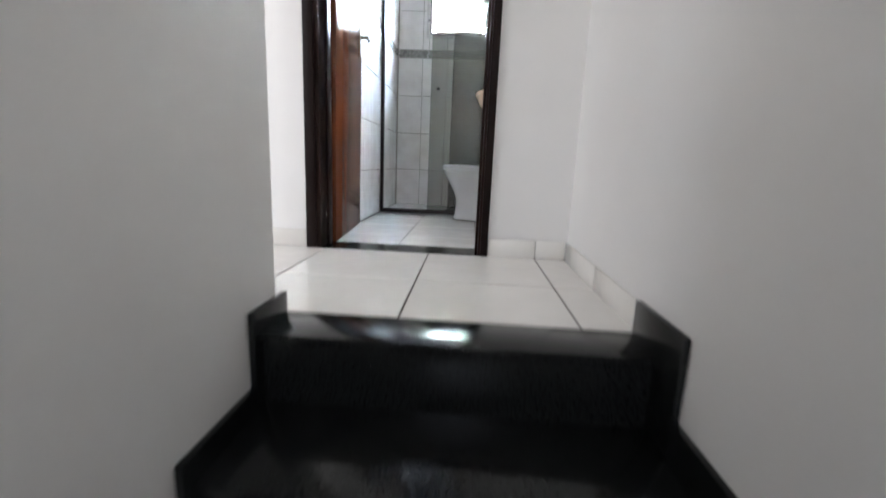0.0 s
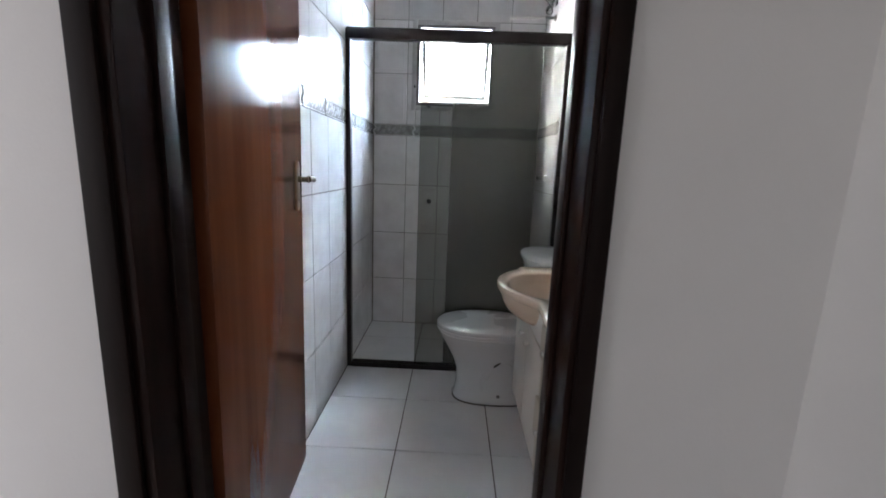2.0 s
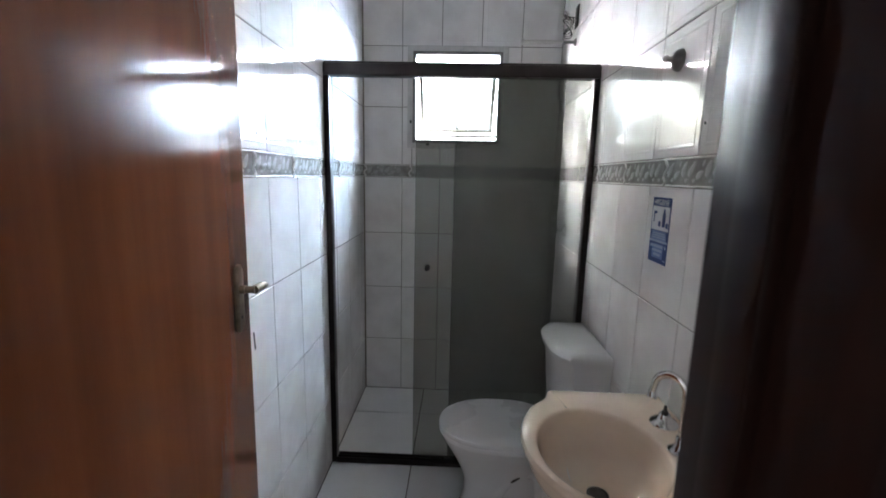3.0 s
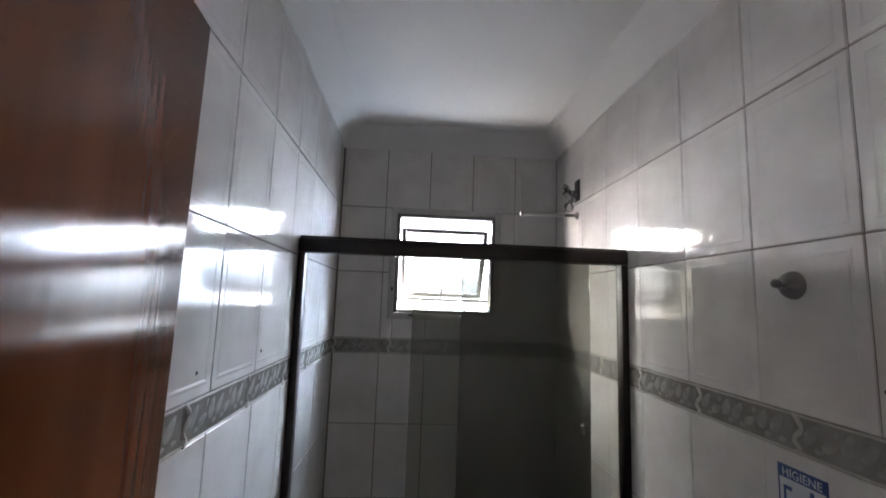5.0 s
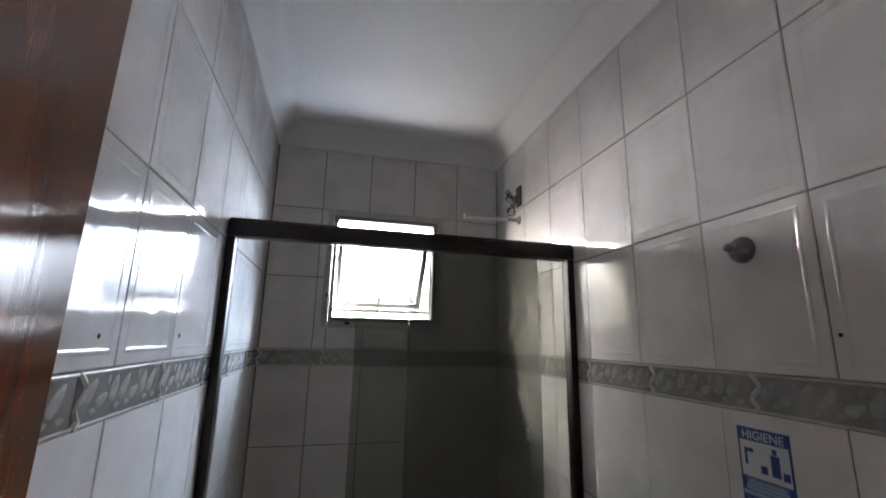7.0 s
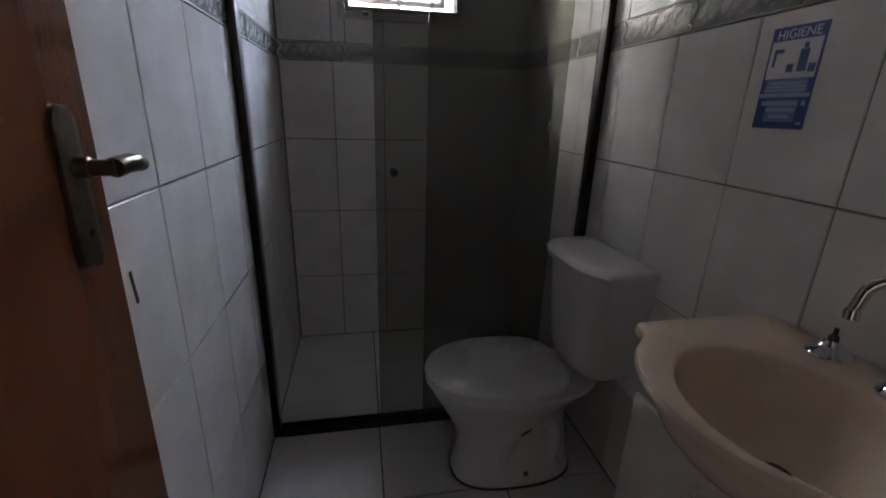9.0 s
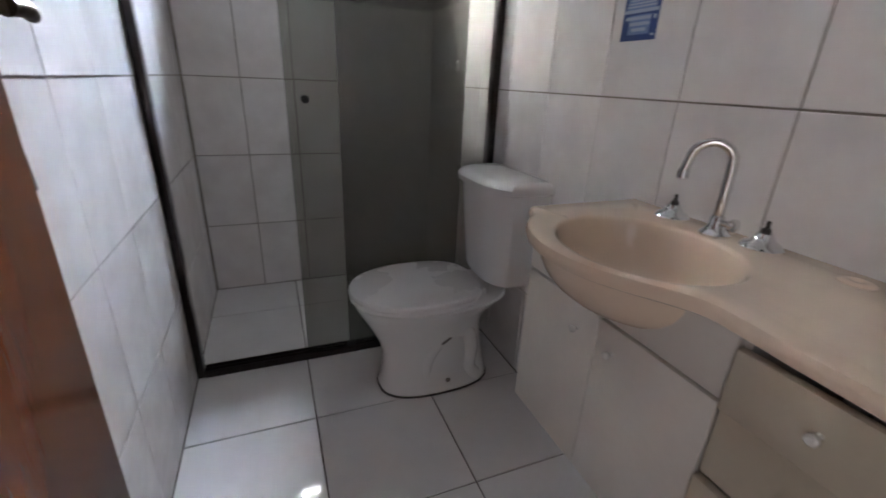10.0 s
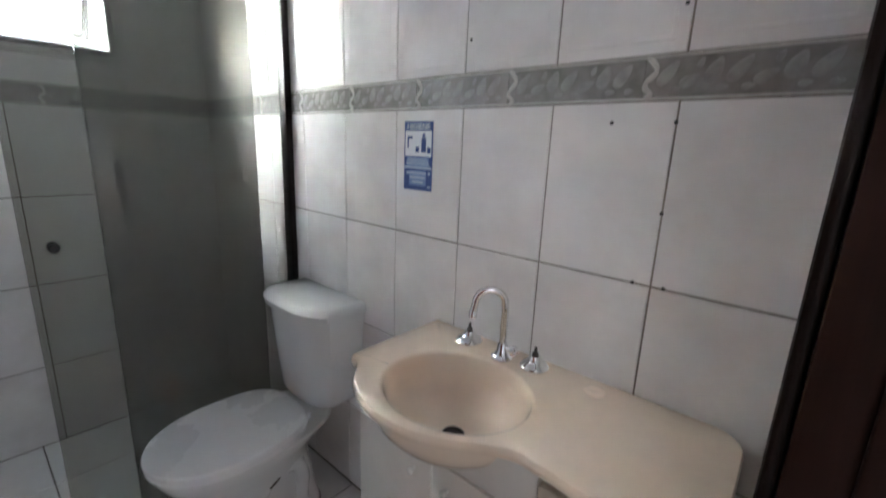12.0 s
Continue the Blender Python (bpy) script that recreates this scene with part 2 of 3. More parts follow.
        bmesh.ops.bevel(bm, geom=es, offset=bevel, segments=seg, affect="EDGES", profile=0.5)


def box(x0, x1, y0, y1, z0, z1, bevel=0.0, seg=2):
    bm = bmesh.new()
    add_box(bm, x0, x1, y0, y1, z0, z1, bevel, seg)
    return bm


def add_loft(bm, rings, caps=True, closed=True):
    """Skins rings of points, all of one length."""
    vs = [[bm.verts.new(p) for p in ring] for ring in rings]
    n = len(vs[0])
    for a, b in zip(vs, vs[1:]):
        for i in range(n if closed else n - 1):
            j = (i + 1) % n
            bm.faces.new((a[i], a[j], b[j], b[i]))
    if caps:
        bm.faces.new(vs[0])
        bm.faces.new(vs[-1])


def loft(rings, caps=True):
    bm = bmesh.new()
    add_loft(bm, rings, caps)
    return bm


def add_lathe(bm, profile, base, axis=(0, 0, 1), seg=24):
    """Turns (radius, height) pairs about an axis through base."""
    q = Vector((0, 0, 1)).rotation_difference(Vector(axis)).to_matrix()
    rings = []
    for r, h in profile:
        rings.append([Vector(base) + q @ Vector((max(r, 1e-4) * math.cos(a), max(r, 1e-4) * math.sin(a), h))
                      for a in (2 * math.pi * i / seg for i in range(seg))])
    add_loft(bm, rings)


def lathe(profile, base, axis=(0, 0, 1), seg=24):
    bm = bmesh.new()
    add_lathe(bm, profile, base, axis, seg)
    return bm


def smooth_line(pts, steps=6):
    """A Catmull-Rom line through points."""
    ps = [Vector(p) for p in pts]
    ps = [2 * ps[0] - ps[1]] + ps + [2 * ps[-1] - ps[-2]]
    out = []
    for a, b, c, d in zip(ps, ps[1:], ps[2:], ps[3:]):
        for k in range(steps):
            t = k / steps
            out.append(0.5 * (2 * b + (c - a) * t + (2 * a - 5 * b + 4 * c - d) * t * t + (3 * b - a - 3 * c + d) * t ** 3))
    return out + [ps[-2]]


def add_tube(bm, pts, r, seg=10):
    pts = [Vector(p) for p in pts]
    up, rings = None, []
    for i, p in enumerate(pts):
        d = (pts[min(i + 1, len(pts) - 1)] - pts[max(i - 1, 0)]).normalized()
        if up is None:
            up = d.orthogonal().normalized()
        up = (up - d * up.dot(d)).normalized()
        side = d.cross(up)
        rr = r[i] if isinstance(r, (list, tuple)) else r
        rings.append([p + rr * (math.cos(a) * up + math.sin(a) * side) for a in (2 * math.pi * k / seg for k in range(seg))])
    add_loft(bm, rings)


def tube(pts, r, seg=10):
    bm = bmesh.new()
    add_tube(bm, pts, r, seg)
    return bm


def oval(cx, cy, ax, ay, z, n=40, power=2.0, back=None):
    """A ring, rounder or squarer by its power; back: its own half length on the +x side."""
    ring = []
    for i in range(n):
        a = 2 * math.pi * i / n
        c, s = math.cos(a), math.sin(a)
        k = (abs(c) ** power + abs(s) ** power) ** (-1 / power)
        ring.append(Vector((cx + (back if back and c > 0 else ax) * c * k, cy + ay * s * k, z)))
    return ring


# ---- tiles ----
TILES = {}


def tile_mesh(w, h, mat, thick=0.004, relief=False, bev=0.0012):
    """One tile: its face lies at z = 0, its middle at the origin; relief: a pressed frame near its rim."""
    key = (round(w, 3), round(h, 3), mat.name, relief)
    if key not in TILES:
        bm = bmesh.new()
        steps = [(0, -thick), (0, -bev), (bev, 0)]
        if relief and w > 0.12 and h > 0.15:
            steps += [(0.020, 0), (0.0225, 0.0008), (0.0265, 0.0008), (0.029, 0)]
        add_loft(bm, [[(sx * (w / 2 - d), sy * (h / 2 - d), z) for sx, sy in ((-1, -1), (1, -1), (1, 1), (-1, 1))] for d, z in steps], caps=False)
        bm.faces.ensure_lookup_table()
        top = [v for v in bm.verts][-4:]
        bm.faces.new(top)
        bmesh.ops.recalc_face_normals(bm, faces=bm.faces[:])
        me = bpy.data.meshes.new("tile")
        bm.to_mesh(me)
        bm.free()
        if me.polygons[-1].normal.z < 0:
            me.flip_normals()
        me.materials.append(mat)
        TILES[key] = me
    return TILES[key]


def lay(parent, name, origin, u, v, u0, u1, v0, v1, mat, gap=0.003, relief=False, tilt=0.0012):
    """Lays one tile over the stretch u0..u1, v0..v1 of the face that u and v span."""
    w, h = u1 - u0 - gap, v1 - v0 - gap
    if w < 0.006 or h < 0.006:
        return None
    u, v = Vector(u), Vector(v)
    n = u.cross(v)
    m = Matrix((u, v, n)).transposed().to_4x4()
    m.translation = Vector(origin) + u * (u0 + u1) / 2 + v * (v0 + v1) / 2
    ob = new(name, tile_mesh(w, h, mat, relief=relief))
    ob.parent = parent
    lean = Matrix.Rotation(random.uniform(-tilt, tilt), 4, "X") @ Matrix.Rotation(random.uniform(-tilt, tilt), 4, "Y")
    ob.matrix_basis = m @ lean
    return ob


def cut(rect, hole):
    """What is left of a stretch of wall round an opening."""
    a, b, c, d = rect
    e, f, g, h = hole
    if b <= e or a >= f or d <= g or c >= h:
        return [rect]
    out = []
    if a < e:
        out.append((a, e, c, d))
    if b > f:
        out.append((f, b, c, d))
    a, b = max(a, e), min(b, f)
    if c < g:
        out.append((a, b, c, g))
    if d > h:
        out.append((a, b, h, d))
    return out


def joints(lo, hi, first, pitch):
    k = math.floor((lo - first) / pitch)
    out = [lo]
    while first + k * pitch < hi:
        p = first + k * pitch
        if lo + 0.004 < p < hi - 0.004:
            out.append(p)
        k += 1
    return out + [hi]


def add_leaf(bm, cx, cy, length, width, turn):
    """A low raised leaf on a border tile."""
    ring, c, t = [], math.cos(turn), math.sin(turn)
    for i in range(14):
        a = 2 * math.pi * i / 14
        u, v = length * math.cos(a), width * math.sin(a) * (1 - 0.35 * math.cos(a))
        ring.append((u, v))
    rings = [[(cx + k * (u * c - v * t), cy + k * (u * t + v * c), z) for u, v in ring] for k, z in ((1, -0.0004), (0.9, 0.00035), (0.5, 0.00055))]
    add_loft(bm, rings)


def tile_wall(wall, origin, u, v, u0, u1, first, pitch, hole=(9, 9, 9, 9), border=0.0):
    cols = joints(u0, u1, first, pitch)
    for rows, relief in ((ROWS, False), (UPPER, True)):
        for z0, z1 in zip(rows, rows[1:]):
            for a, b in zip(cols, cols[1:]):
                for rect in cut((a, b, z0, z1), hole):
                    lay(wall, "tile", origin, u, v, *rect, M_TILE, gap=0.004, relief=relief and b - a > 0.2)
    cols = joints(u0, u1, border, 0.295)
    for a, b in zip(cols, cols[1:]):
        ob = lay(wall, "border_tile", origin, u, v, a, b, *BAND, M_BAND, gap=0.001)
        if ob is not None and b - a > 0.05:
            w, h = b - a, BAND[1] - BAND[0]
            x = -w / 2 + 0.008
            line = smooth_line([(x - 0.006, h * 0.49, 0), (x + 0.010, h * 0.26, 0), (x + 0.011, h * 0.10, 0), (x - 0.004, -h * 0.10, 0), (x - 0.003, -h * 0.24, 0), (x + 0.006, -h * 0.34, 0), (x - 0.002, -h * 0.49, 0)], 4)
            part("border_relief", tube(line, [0.0034 + 0.0022 * abs(math.sin(0.5 * i)) for i in range(len(line))], 6), M_BAND_LINE, ob, "pale wavy relief line")
            for edge in (-1, 1):
                part("border_edge", tube(smooth_line([(-w / 2 + w * i / 8, edge * (h / 2 - 0.0028 - 0.0006 * (i % 2)), -0.0004) for i in range(9)], 2), 0.0026, 6), M_BAND_LINE, ob)
            bm = bmesh.new()
            for k in range(int((w - 0.03) / 0.036)):
                cx, up = -w / 2 + 0.040 + 0.036 * k, (1, -1, 1)[k % 3]
                add_leaf(bm, cx, 0.007 * up, (0.026, 0.019, 0.023)[k % 3], (0.0115, 0.010, 0.013)[k % 3], radians((52, 28, 68)[k % 3]))
                add_leaf(bm, cx + 0.014, -0.021 * up, 0.010, 0.0055, radians(35 - 30 * up))
            part("border_relief", bm, M_BAND_SWIRL, ob, "paler raised leaf pattern")


# ---- the bathroom shell ----
def shell(name, boxes, mat, label, category="wall"):
    bm = bmesh.new()
    for b in boxes:
        add_box(bm, *b)
    return tagged(put(bm, name, mat), label, category, kind="structure")


G = 0.004
wall_west = shell("wall_west", [(-0.15, -G, YD, YB + 0.15, -0.15, CEIL)], M_GROUT, "white glazed tile wall beside the open door")
wall_east = shell("wall_east", [(XR + G, XR + 0.15, YD, YB + 0.15, -0.15, CEIL)], M_GROUT, "white glazed tile wall behind basin and toilet")
wall_north = shell("wall_north", [(-G, WIN[0], YB + G, YB + 0.15, -0.15, CEIL), (WIN[1], XR + G, YB + G, YB + 0.15, -0.15, CEIL),
                                  (WIN[0], WIN[1], YB + G, YB + 0.15, -0.15, WIN[2]), (WIN[0], WIN[1], YB + G, YB + 0.15, WIN[3], CEIL)],
                   M_GROUT, "white glazed tile wall with the shower window")
DX0, DX1, DZ = 0.058, 0.833, 2.125   # rough opening of the door
CX0, CX1 = 0.023, 0.846  # outer edges of the casing
wall_south = shell("wall_south", [(-2.8, DX0, YH, YD, -0.15, CEIL), (DX1, HXR + 0.15, YH, YD, -0.15, CEIL), (DX0, DX1, YH, YD, DZ, CEIL)],
                   M_PAINT, "white painted wall round the bathroom door")
shell("floor_bathroom", [(-G, XR + G, YD + 0.002, YB + G, -0.15, -G)], M_FLOOR_GROUT, "white ceramic tile floor with dark joints", "floor")
shell("ceiling_bathroom", [(-0.15, XR + 0.15, YD, YB + 0.15, CEIL, CEIL + 0.15)], M_CEIL, "plain white plaster ceiling", "ceiling")


def cornice(name, x0, x1, y0, y1, z0, z1, deep):
    """A hollow plaster moulding round a ceiling."""
    prof = [(0.0, z0), (0.010, z0)]
    for i in range(7):
        a = math.pi / 2 * i / 6
        prof.append((0.010 + (deep - 0.010) * (0.45 * (1 - math.cos(a)) + 0.55 * i / 6), z0 + (z1 - z0 - 0.002) * (0.45 * math.sin(a) + 0.55 * i / 6)))
    prof += [(deep + 0.012, z1 - 0.0015), (deep + 0.013, z1 + 0.002)]
    bm = bmesh.new()
    add_loft(bm, [[(x0 + d, y0 + d, z), (x1 - d, y0 + d, z), (x1 - d, y1 - d, z), (x0 + d, y1 - d, z)] for d, z in prof], caps=False)
    return tagged(put(bm, name, M_CEIL, None, "", True), "white plaster cornice below the ceiling", "cornice", kind="structure")


cornice("trim_cornice", 0.0, XR, YD + 0.002, YB, 2.495, CEIL, 0.105)

# ---- hall, landing and stair shell ----
shell("wall_hall_east", [(HXR, HXR + 0.15, -6.6, YH, -2.4, CEIL)], M_PAINT, "white painted stair wall")
# the out-of-view corridor opening is made up for the door wall fill
shell("wall_stair_west", [(SXL - 0.15, SXL, -6.6, SYE, -2.4, CEIL), (-2.8, -1.7, SYE - 0.15, SYE, -0.15, CEIL), (-0.5, SXL - 0.15, SYE - 0.15, SYE, -0.15, CEIL), (-1.7, -0.5, SYE - 0.15, SYE, 2.15, CEIL)], M_PAINT, "white painted stair wall ending at the landing")
# unseen end wall; its opening is made up for the left fill lamp
shell("wall_hall_west", [(-2.95, -2.8, SYE - 0.15, YD, -0.15, 0.8), (-2.95, -2.8, SYE - 0.15, YD, 2.3, CEIL),
                         (-2.95, -2.8, SYE - 0.15, SYE + 0.03, 0.8, 2.3), (-2.95, -2.8, YH - 0.03, YD, 0.8, 2.3)], M_PAINT, "unseen white painted wall with an opening added for the fill lamp")
# unseen wall; its opening is made up for the back fill lamp
shell("wall_stair_south", [(SXL - 0.15, HXR + 0.15, -6.75, -6.6, -2.4, 0.0), (SXL - 0.15, HXR + 0.15, -6.75, -6.6, 2.4, CEIL), (SXL - 0.15, 0.335, -6.75, -6.6, 0.0, 2.4), (1.135, HXR + 0.15, -6.75, -6.6, 0.0, 2.4)], M_PAINT, "white painted wall below the stair")
shell("ceiling_hall", [(-2.95, HXR + 0.15, -6.75, YH, CEIL, CEIL + 0.15)], M_CEIL, "plain white hall ceiling", "ceiling")
shell("floor_hall", [(-2.8, HXR, NOSE + 0.145, YH, -0.15, HZ - G), (-2.8, SXL - 0.15, SYE, NOSE + 0.145, -0.15, HZ - G)], M_FLOOR_GROUT,
      "polished white tile landing with dark joints", "floor")
floor_hall = bpy.data.objects["floor_hall"]
floor_bath = bpy.data.objects["floor_bathroom"]


# ---- stair of black granite ----
def staircase():
    top = empty("stairs", "steep stair of polished black granite", "stairs", kind="structure")
    rise, going = 0.18, 0.262
    for k in range(11):
        z, y = HZ - rise * k, NOSE - going * k
        back = y + (going + 0.02 if k else 0.145)
        part("tread", box(SXL + 0.001, HXR - 0.001, y - 0.012, back, z - 0.022, z, 0.003), M_GRANITE, top)
        part("riser", box(SXL + 0.001, HXR - 0.001, y + 0.006, y + 0.022, z - rise, z - 0.022), M_GRANITE, top)
        for x0, x1, lap, high in ((SXL + 0.0005, SXL + 0.016, 0.032, 0.055), (HXR - 0.016, HXR - 0.0005, 0.100, 0.086)):
            near, far = y - lap, (NOSE - going * (k - 1) - lap if k else SYE + 0.035)
            part("stair_skirting", box(x0, x1, near, far, z - rise, z + high, 0.002), M_GRANITE, top)
    part("stair_body", box(SXL + 0.002, HXR - 0.002, -6.55, NOSE - going * 10, -2.4, HZ - rise * 11), M_GRANITE, top, "black granite floor at the foot of the stair")
    return top


staircase()


# ---- door ----
def door():
    top = empty("door_1", "open varnished wooden door in a dark stained frame", "door", kind="structure")
    for x0, x1 in ((DX0, DX0 + 0.03), (DX1 - 0.03, DX1)):
        part("jamb", box(x0, x1, YH - 0.004, YD + 0.004, 0.0, DZ - 0.03, 0.002), M_JAMB, top)
    part("head_jamb", box(DX0, DX1, YH - 0.004, YD + 0.004, DZ - 0.03, DZ, 0.002), M_JAMB, top)
    for x0, x1 in ((DX0 + 0.03, DX0 + 0.042), (DX1 - 0.042, DX1 - 0.03)):
        part("door_stop", box(x0, x1, YD - 0.085, YD - 0.045, HZ, DZ - 0.03, 0.002), M_JAMB, top)
    for y0, y1 in ((YH - 0.018, YH - 0.0045), (YD + 0.0045, YD + 0.02)):
        for x0, x1 in ((CX0, DX0 + 0.012), (DX1 - 0.020, CX1)):
            part("casing", box(x0, x1, y0, y1, HZ if y0 < YH else 0.001, DZ + 0.06, 0.005), M_DARK, top)
        part("casing", box(CX0, CX1, y0, y1, DZ + 0.0605, DZ + 0.12, 0.005), M_DARK, top)
    part("chip", box(DX0 + 0.0295, DX0 + 0.0308, YD - 0.090, YD - 0.081, 0.158, 0.174, 0.0004), M_PVC, top, "pale chip in the dark frame")
    hinge, free = Vector((0.098, YD + 0.024)), Vector((0.043, -0.853))
    d = free - hinge
    leaf = part("door_leaf", box(0, d.length, 0.0, 0.035, 0.012, 2.105, 0.003), M_WOOD, top, "smooth red-brown varnished door leaf")
    leaf.matrix_basis = Matrix.Translation((hinge.x, hinge.y, 0)) @ Matrix.Rotation(math.atan2(d.y, d.x), 4, "Z") @ Matrix.Rotation(radians(0.45), 4, "X")
    L = d.length
    for s, y in ((-1, 0.0), (1, 0.035)):
        bm = bmesh.new()
        pts = []
        for cy, a0 in ((1.178, 0), (1.046, math.pi)):
            pts += [(0.021 * math.cos(a0 + math.pi * i / 8), cy + 0.021 * math.sin(a0 + math.pi * i / 8)) for i in range(9)]
        add_loft(bm, [[(L - 0.064 + px * k, y + s * h, 1.108 + (pz - 1.108) * (0.98 if k < 1 else 1)) for px, pz in pts] for k, h in ((1, 0.0), (1, 0.004), (0.8, 0.007))])
        plate = part("handle_plate", bm, M_BRASS, leaf, "aged brass handle plate")
        bm = lathe([(0.0115, 0), (0.0115, 0.012), (0.009, 0.014), (0.009, 0.036)], (L - 0.064, y + s * 0.006, 1.136), (0, s, 0), 14)
        add_tube(bm, smooth_line([(L - 0.064, y + s * 0.040, 1.136), (L - 0.041, y + s * 0.044, 1.138), (L - 0.022, y + s * 0.046, 1.137), (L + 0.004, y + s * 0.043, 1.132)], 5),
                 [0.011] * 4 + [0.0105] * 6 + [0.0095] * 4 + [0.007] * 2, 12)
        part("lever", bm, M_BRASS, leaf, "brass lever handle")
        part("keyhole", lathe([(0.005, 0), (0.005, 0.0015)], (L - 0.064, y + s * 0.006, 1.065), (0, s, 0), 10), M_BLACK, leaf)
    return top


door()
tagged(put(box(DX0 + 0.001, DX1 - 0.001, YH - 0.002, YD + 0.0015, -0.01, HZ + 0.0015, 0.002), "threshold", M_GRANITE), "black granite door threshold", "threshold", kind="structure")


# ---- window ----
def window():
    top = empty("window_1", "small grey aluminium awning window, pushed open", "window", kind="structure")
    x0, x1, z0, z1 = WIN
    # flat surround on the tiles
    for a in ((x0 - 0.028, x0 + 0.004, z0 - 0.028, z1 + 0.028), (x1 - 0.004, x1 + 0.028, z0 - 0.028, z1 + 0.028), (x0 + 0.0045, x1 - 0.0045, z0 - 0.028, z0 + 0.004), (x0 + 0.0045, x1 - 0.0045, z1 - 0.004, z1 + 0.028)):
        part("window_surround", box(a[0], a[1], YB - 0.008, YB + 0.0015, a[2], a[3], 0.002), M_WTRIM, top, "dull grey window surround")
    w = 0.024
    for a in ((x0 + 0.0045, x0 + w, z0 + 0.0045, z1 - 0.0045), (x1 - w, x1 - 0.0045, z0 + 0.0045, z1 - 0.0045), (x0 + w + 0.0005, x1 - w - 0.0005, z0 + 0.0045, z0 + w), (x0 + w + 0.0005, x1 - w - 0.0005, z1 - w, z1 - 0.0045)):
        part("window_frame", box(a[0], a[1], YB - 0.014, YB + 0.075, a[2], a[3], 0.002), M_WINDOW, top)
    # sash, hung below the head and pushed out at its foot
    sash = part("sash", bmesh.new(), M_WINDOW, top)
    sw, sh = x1 - x0 - 2 * w - 0.012, 0.435
    for n, b in (("sash_stile", (-sw / 2, -sw / 2 + 0.026, -sh, 0)), ("sash_stile", (sw / 2 - 0.026, sw / 2, -sh, 0)), ("sash_rail", (-sw / 2 + 0.0265, sw / 2 - 0.0265, -0.024, 0)), ("sash_rail", (-sw / 2 + 0.0265, sw / 2 - 0.0265, -sh, -sh + 0.024))):
        part(n, box(b[0], b[1], -0.011, 0.011, b[2], b[3], 0.002), M_WINDOW, sash)
    part("pane", box(-sw / 2 + 0.02, sw / 2 - 0.02, -0.002, 0.002, -sh + 0.018, -0.018), M_PANE, sash, "grimy obscured glass pane")
    bm = box(-0.006, 0.006, -0.030, -0.0115, -sh - 0.006, -sh + 0.066, 0.003)
    part("window_latch", bm, M_WINDOW, sash)
    sash.matrix_basis = Matrix.Translation(((x0 + x1) / 2, YB + 0.045, z1 - 0.072)) @ Matrix.Rotation(radians(33), 4, "X")
    for x in (x0 + w + 0.003, x1 - w - 0.003):
        part("stay_arm", tube([(x, YB + 0.05, z1 - 0.20), (x, YB + 0.14, z1 - 0.21)], 0.004, 6), M_WINDOW, top)
    part("window_catch", box(x0 - 0.012, x0 - 0.002, YB - 0.018, YB - 0.0085, z0 + 0.118, z0 + 0.138, 0.002), M_BLACK, top)
    part("window_catch", box(x0 + 0.085, x0 + 0.108, YB - 0.018, YB - 0.0085, z0 - 0.012, z0 + 0.001, 0.002), M_BLACK, top)
    # low guard bars outside
    for z in (z0 - 0.020, z0 + 0.080):
        part("grille_rail", box(x0 - 0.06, x1 + 0.06, YB + 0.352, YB + 0.366, z - 0.010, z + 0.010, 0.002), M_WINDOW, top)
    for i in range(9):
        x = x0 - 0.04 + i * (x1 - x0 + 0.08) / 8
        part("grille_bar", tube([(x, YB + 0.345, z0 - 0.03), (x, YB + 0.345, z0 + 0.085)], 0.0045, 8), M_WINDOW, top)
    for x in (x0 - 0.055, x1 + 0.055):
        part("grille_bracket", box(x - 0.006, x + 0.006, YB + 0.1505, YB + 0.3515, z0 - 0.029, z0 - 0.011, 0.001), M_WINDOW, top)
    return top


window()


# ---- shower screen ----
def shower_screen():
    top = empty("shower_screen", "black aluminium shower screen with smoked glass sliding panels", "shower screen")
    part("frame_post", box(0.001, 0.026, -0.022, 0.022, 0.002, 1.838, 0.002), M_FRAME, top)
    part("frame_post", box(XR - 0.026, XR - 0.001, -0.022, 0.022, 0.002, 1.838, 0.002), M_FRAME, top)
    bm = box(0.001, XR - 0.001, -0.026, 0.026, 1.8385, 1.888, 0.004)
    add_box(bm, 0.004, XR - 0.004, -0.020, 0.020, 1.888, 1.896, 0.003)
    part("top_rail", bm, M_FRAME, top)
    bm = box(0.0265, XR - 0.0265, -0.024, 0.024, 0.001, 0.016, 0.002)
    add_box(bm, 0.0265, XR - 0.0265, -0.003, 0.003, 0.016, 0.030)
    add_box(bm, 0.0265, XR - 0.0265, 0.018, 0.024, 0.016, 0.030)
    add_box(bm, 0.0265, XR - 0.0265, -0.024, -0.018, 0.016, 0.030)
    part("bottom_track", bm, M_FRAME, top)
    door_a = part("sliding_panel", box(0.402, 1.036, -0.0145, -0.0065, 0.020, 1.850, 0.0015), M_SMOKE, top, "smoked glass sliding panel")
    part("fixed_panel", box(0.575, XR - 0.012, 0.0065, 0.0145, 0.020, 1.850, 0.0015), M_SMOKE, top, "smoked glass fixed panel")
    part("edge_seal", box(0.5735, 0.5775, 0.002, 0.018, 0.03, 1.838, 0.001), M_SEALSTRIP, top, "clear plastic edge seal")
    part("knob", lathe([(0.006, 0), (0.006, 0.006), (0.012, 0.010), (0.013, 0.020), (0.009, 0.026)], (0.462, -0.014, 1.008), (0, -1, 0), 16), M_BLACK, door_a, "small dark metal knob")
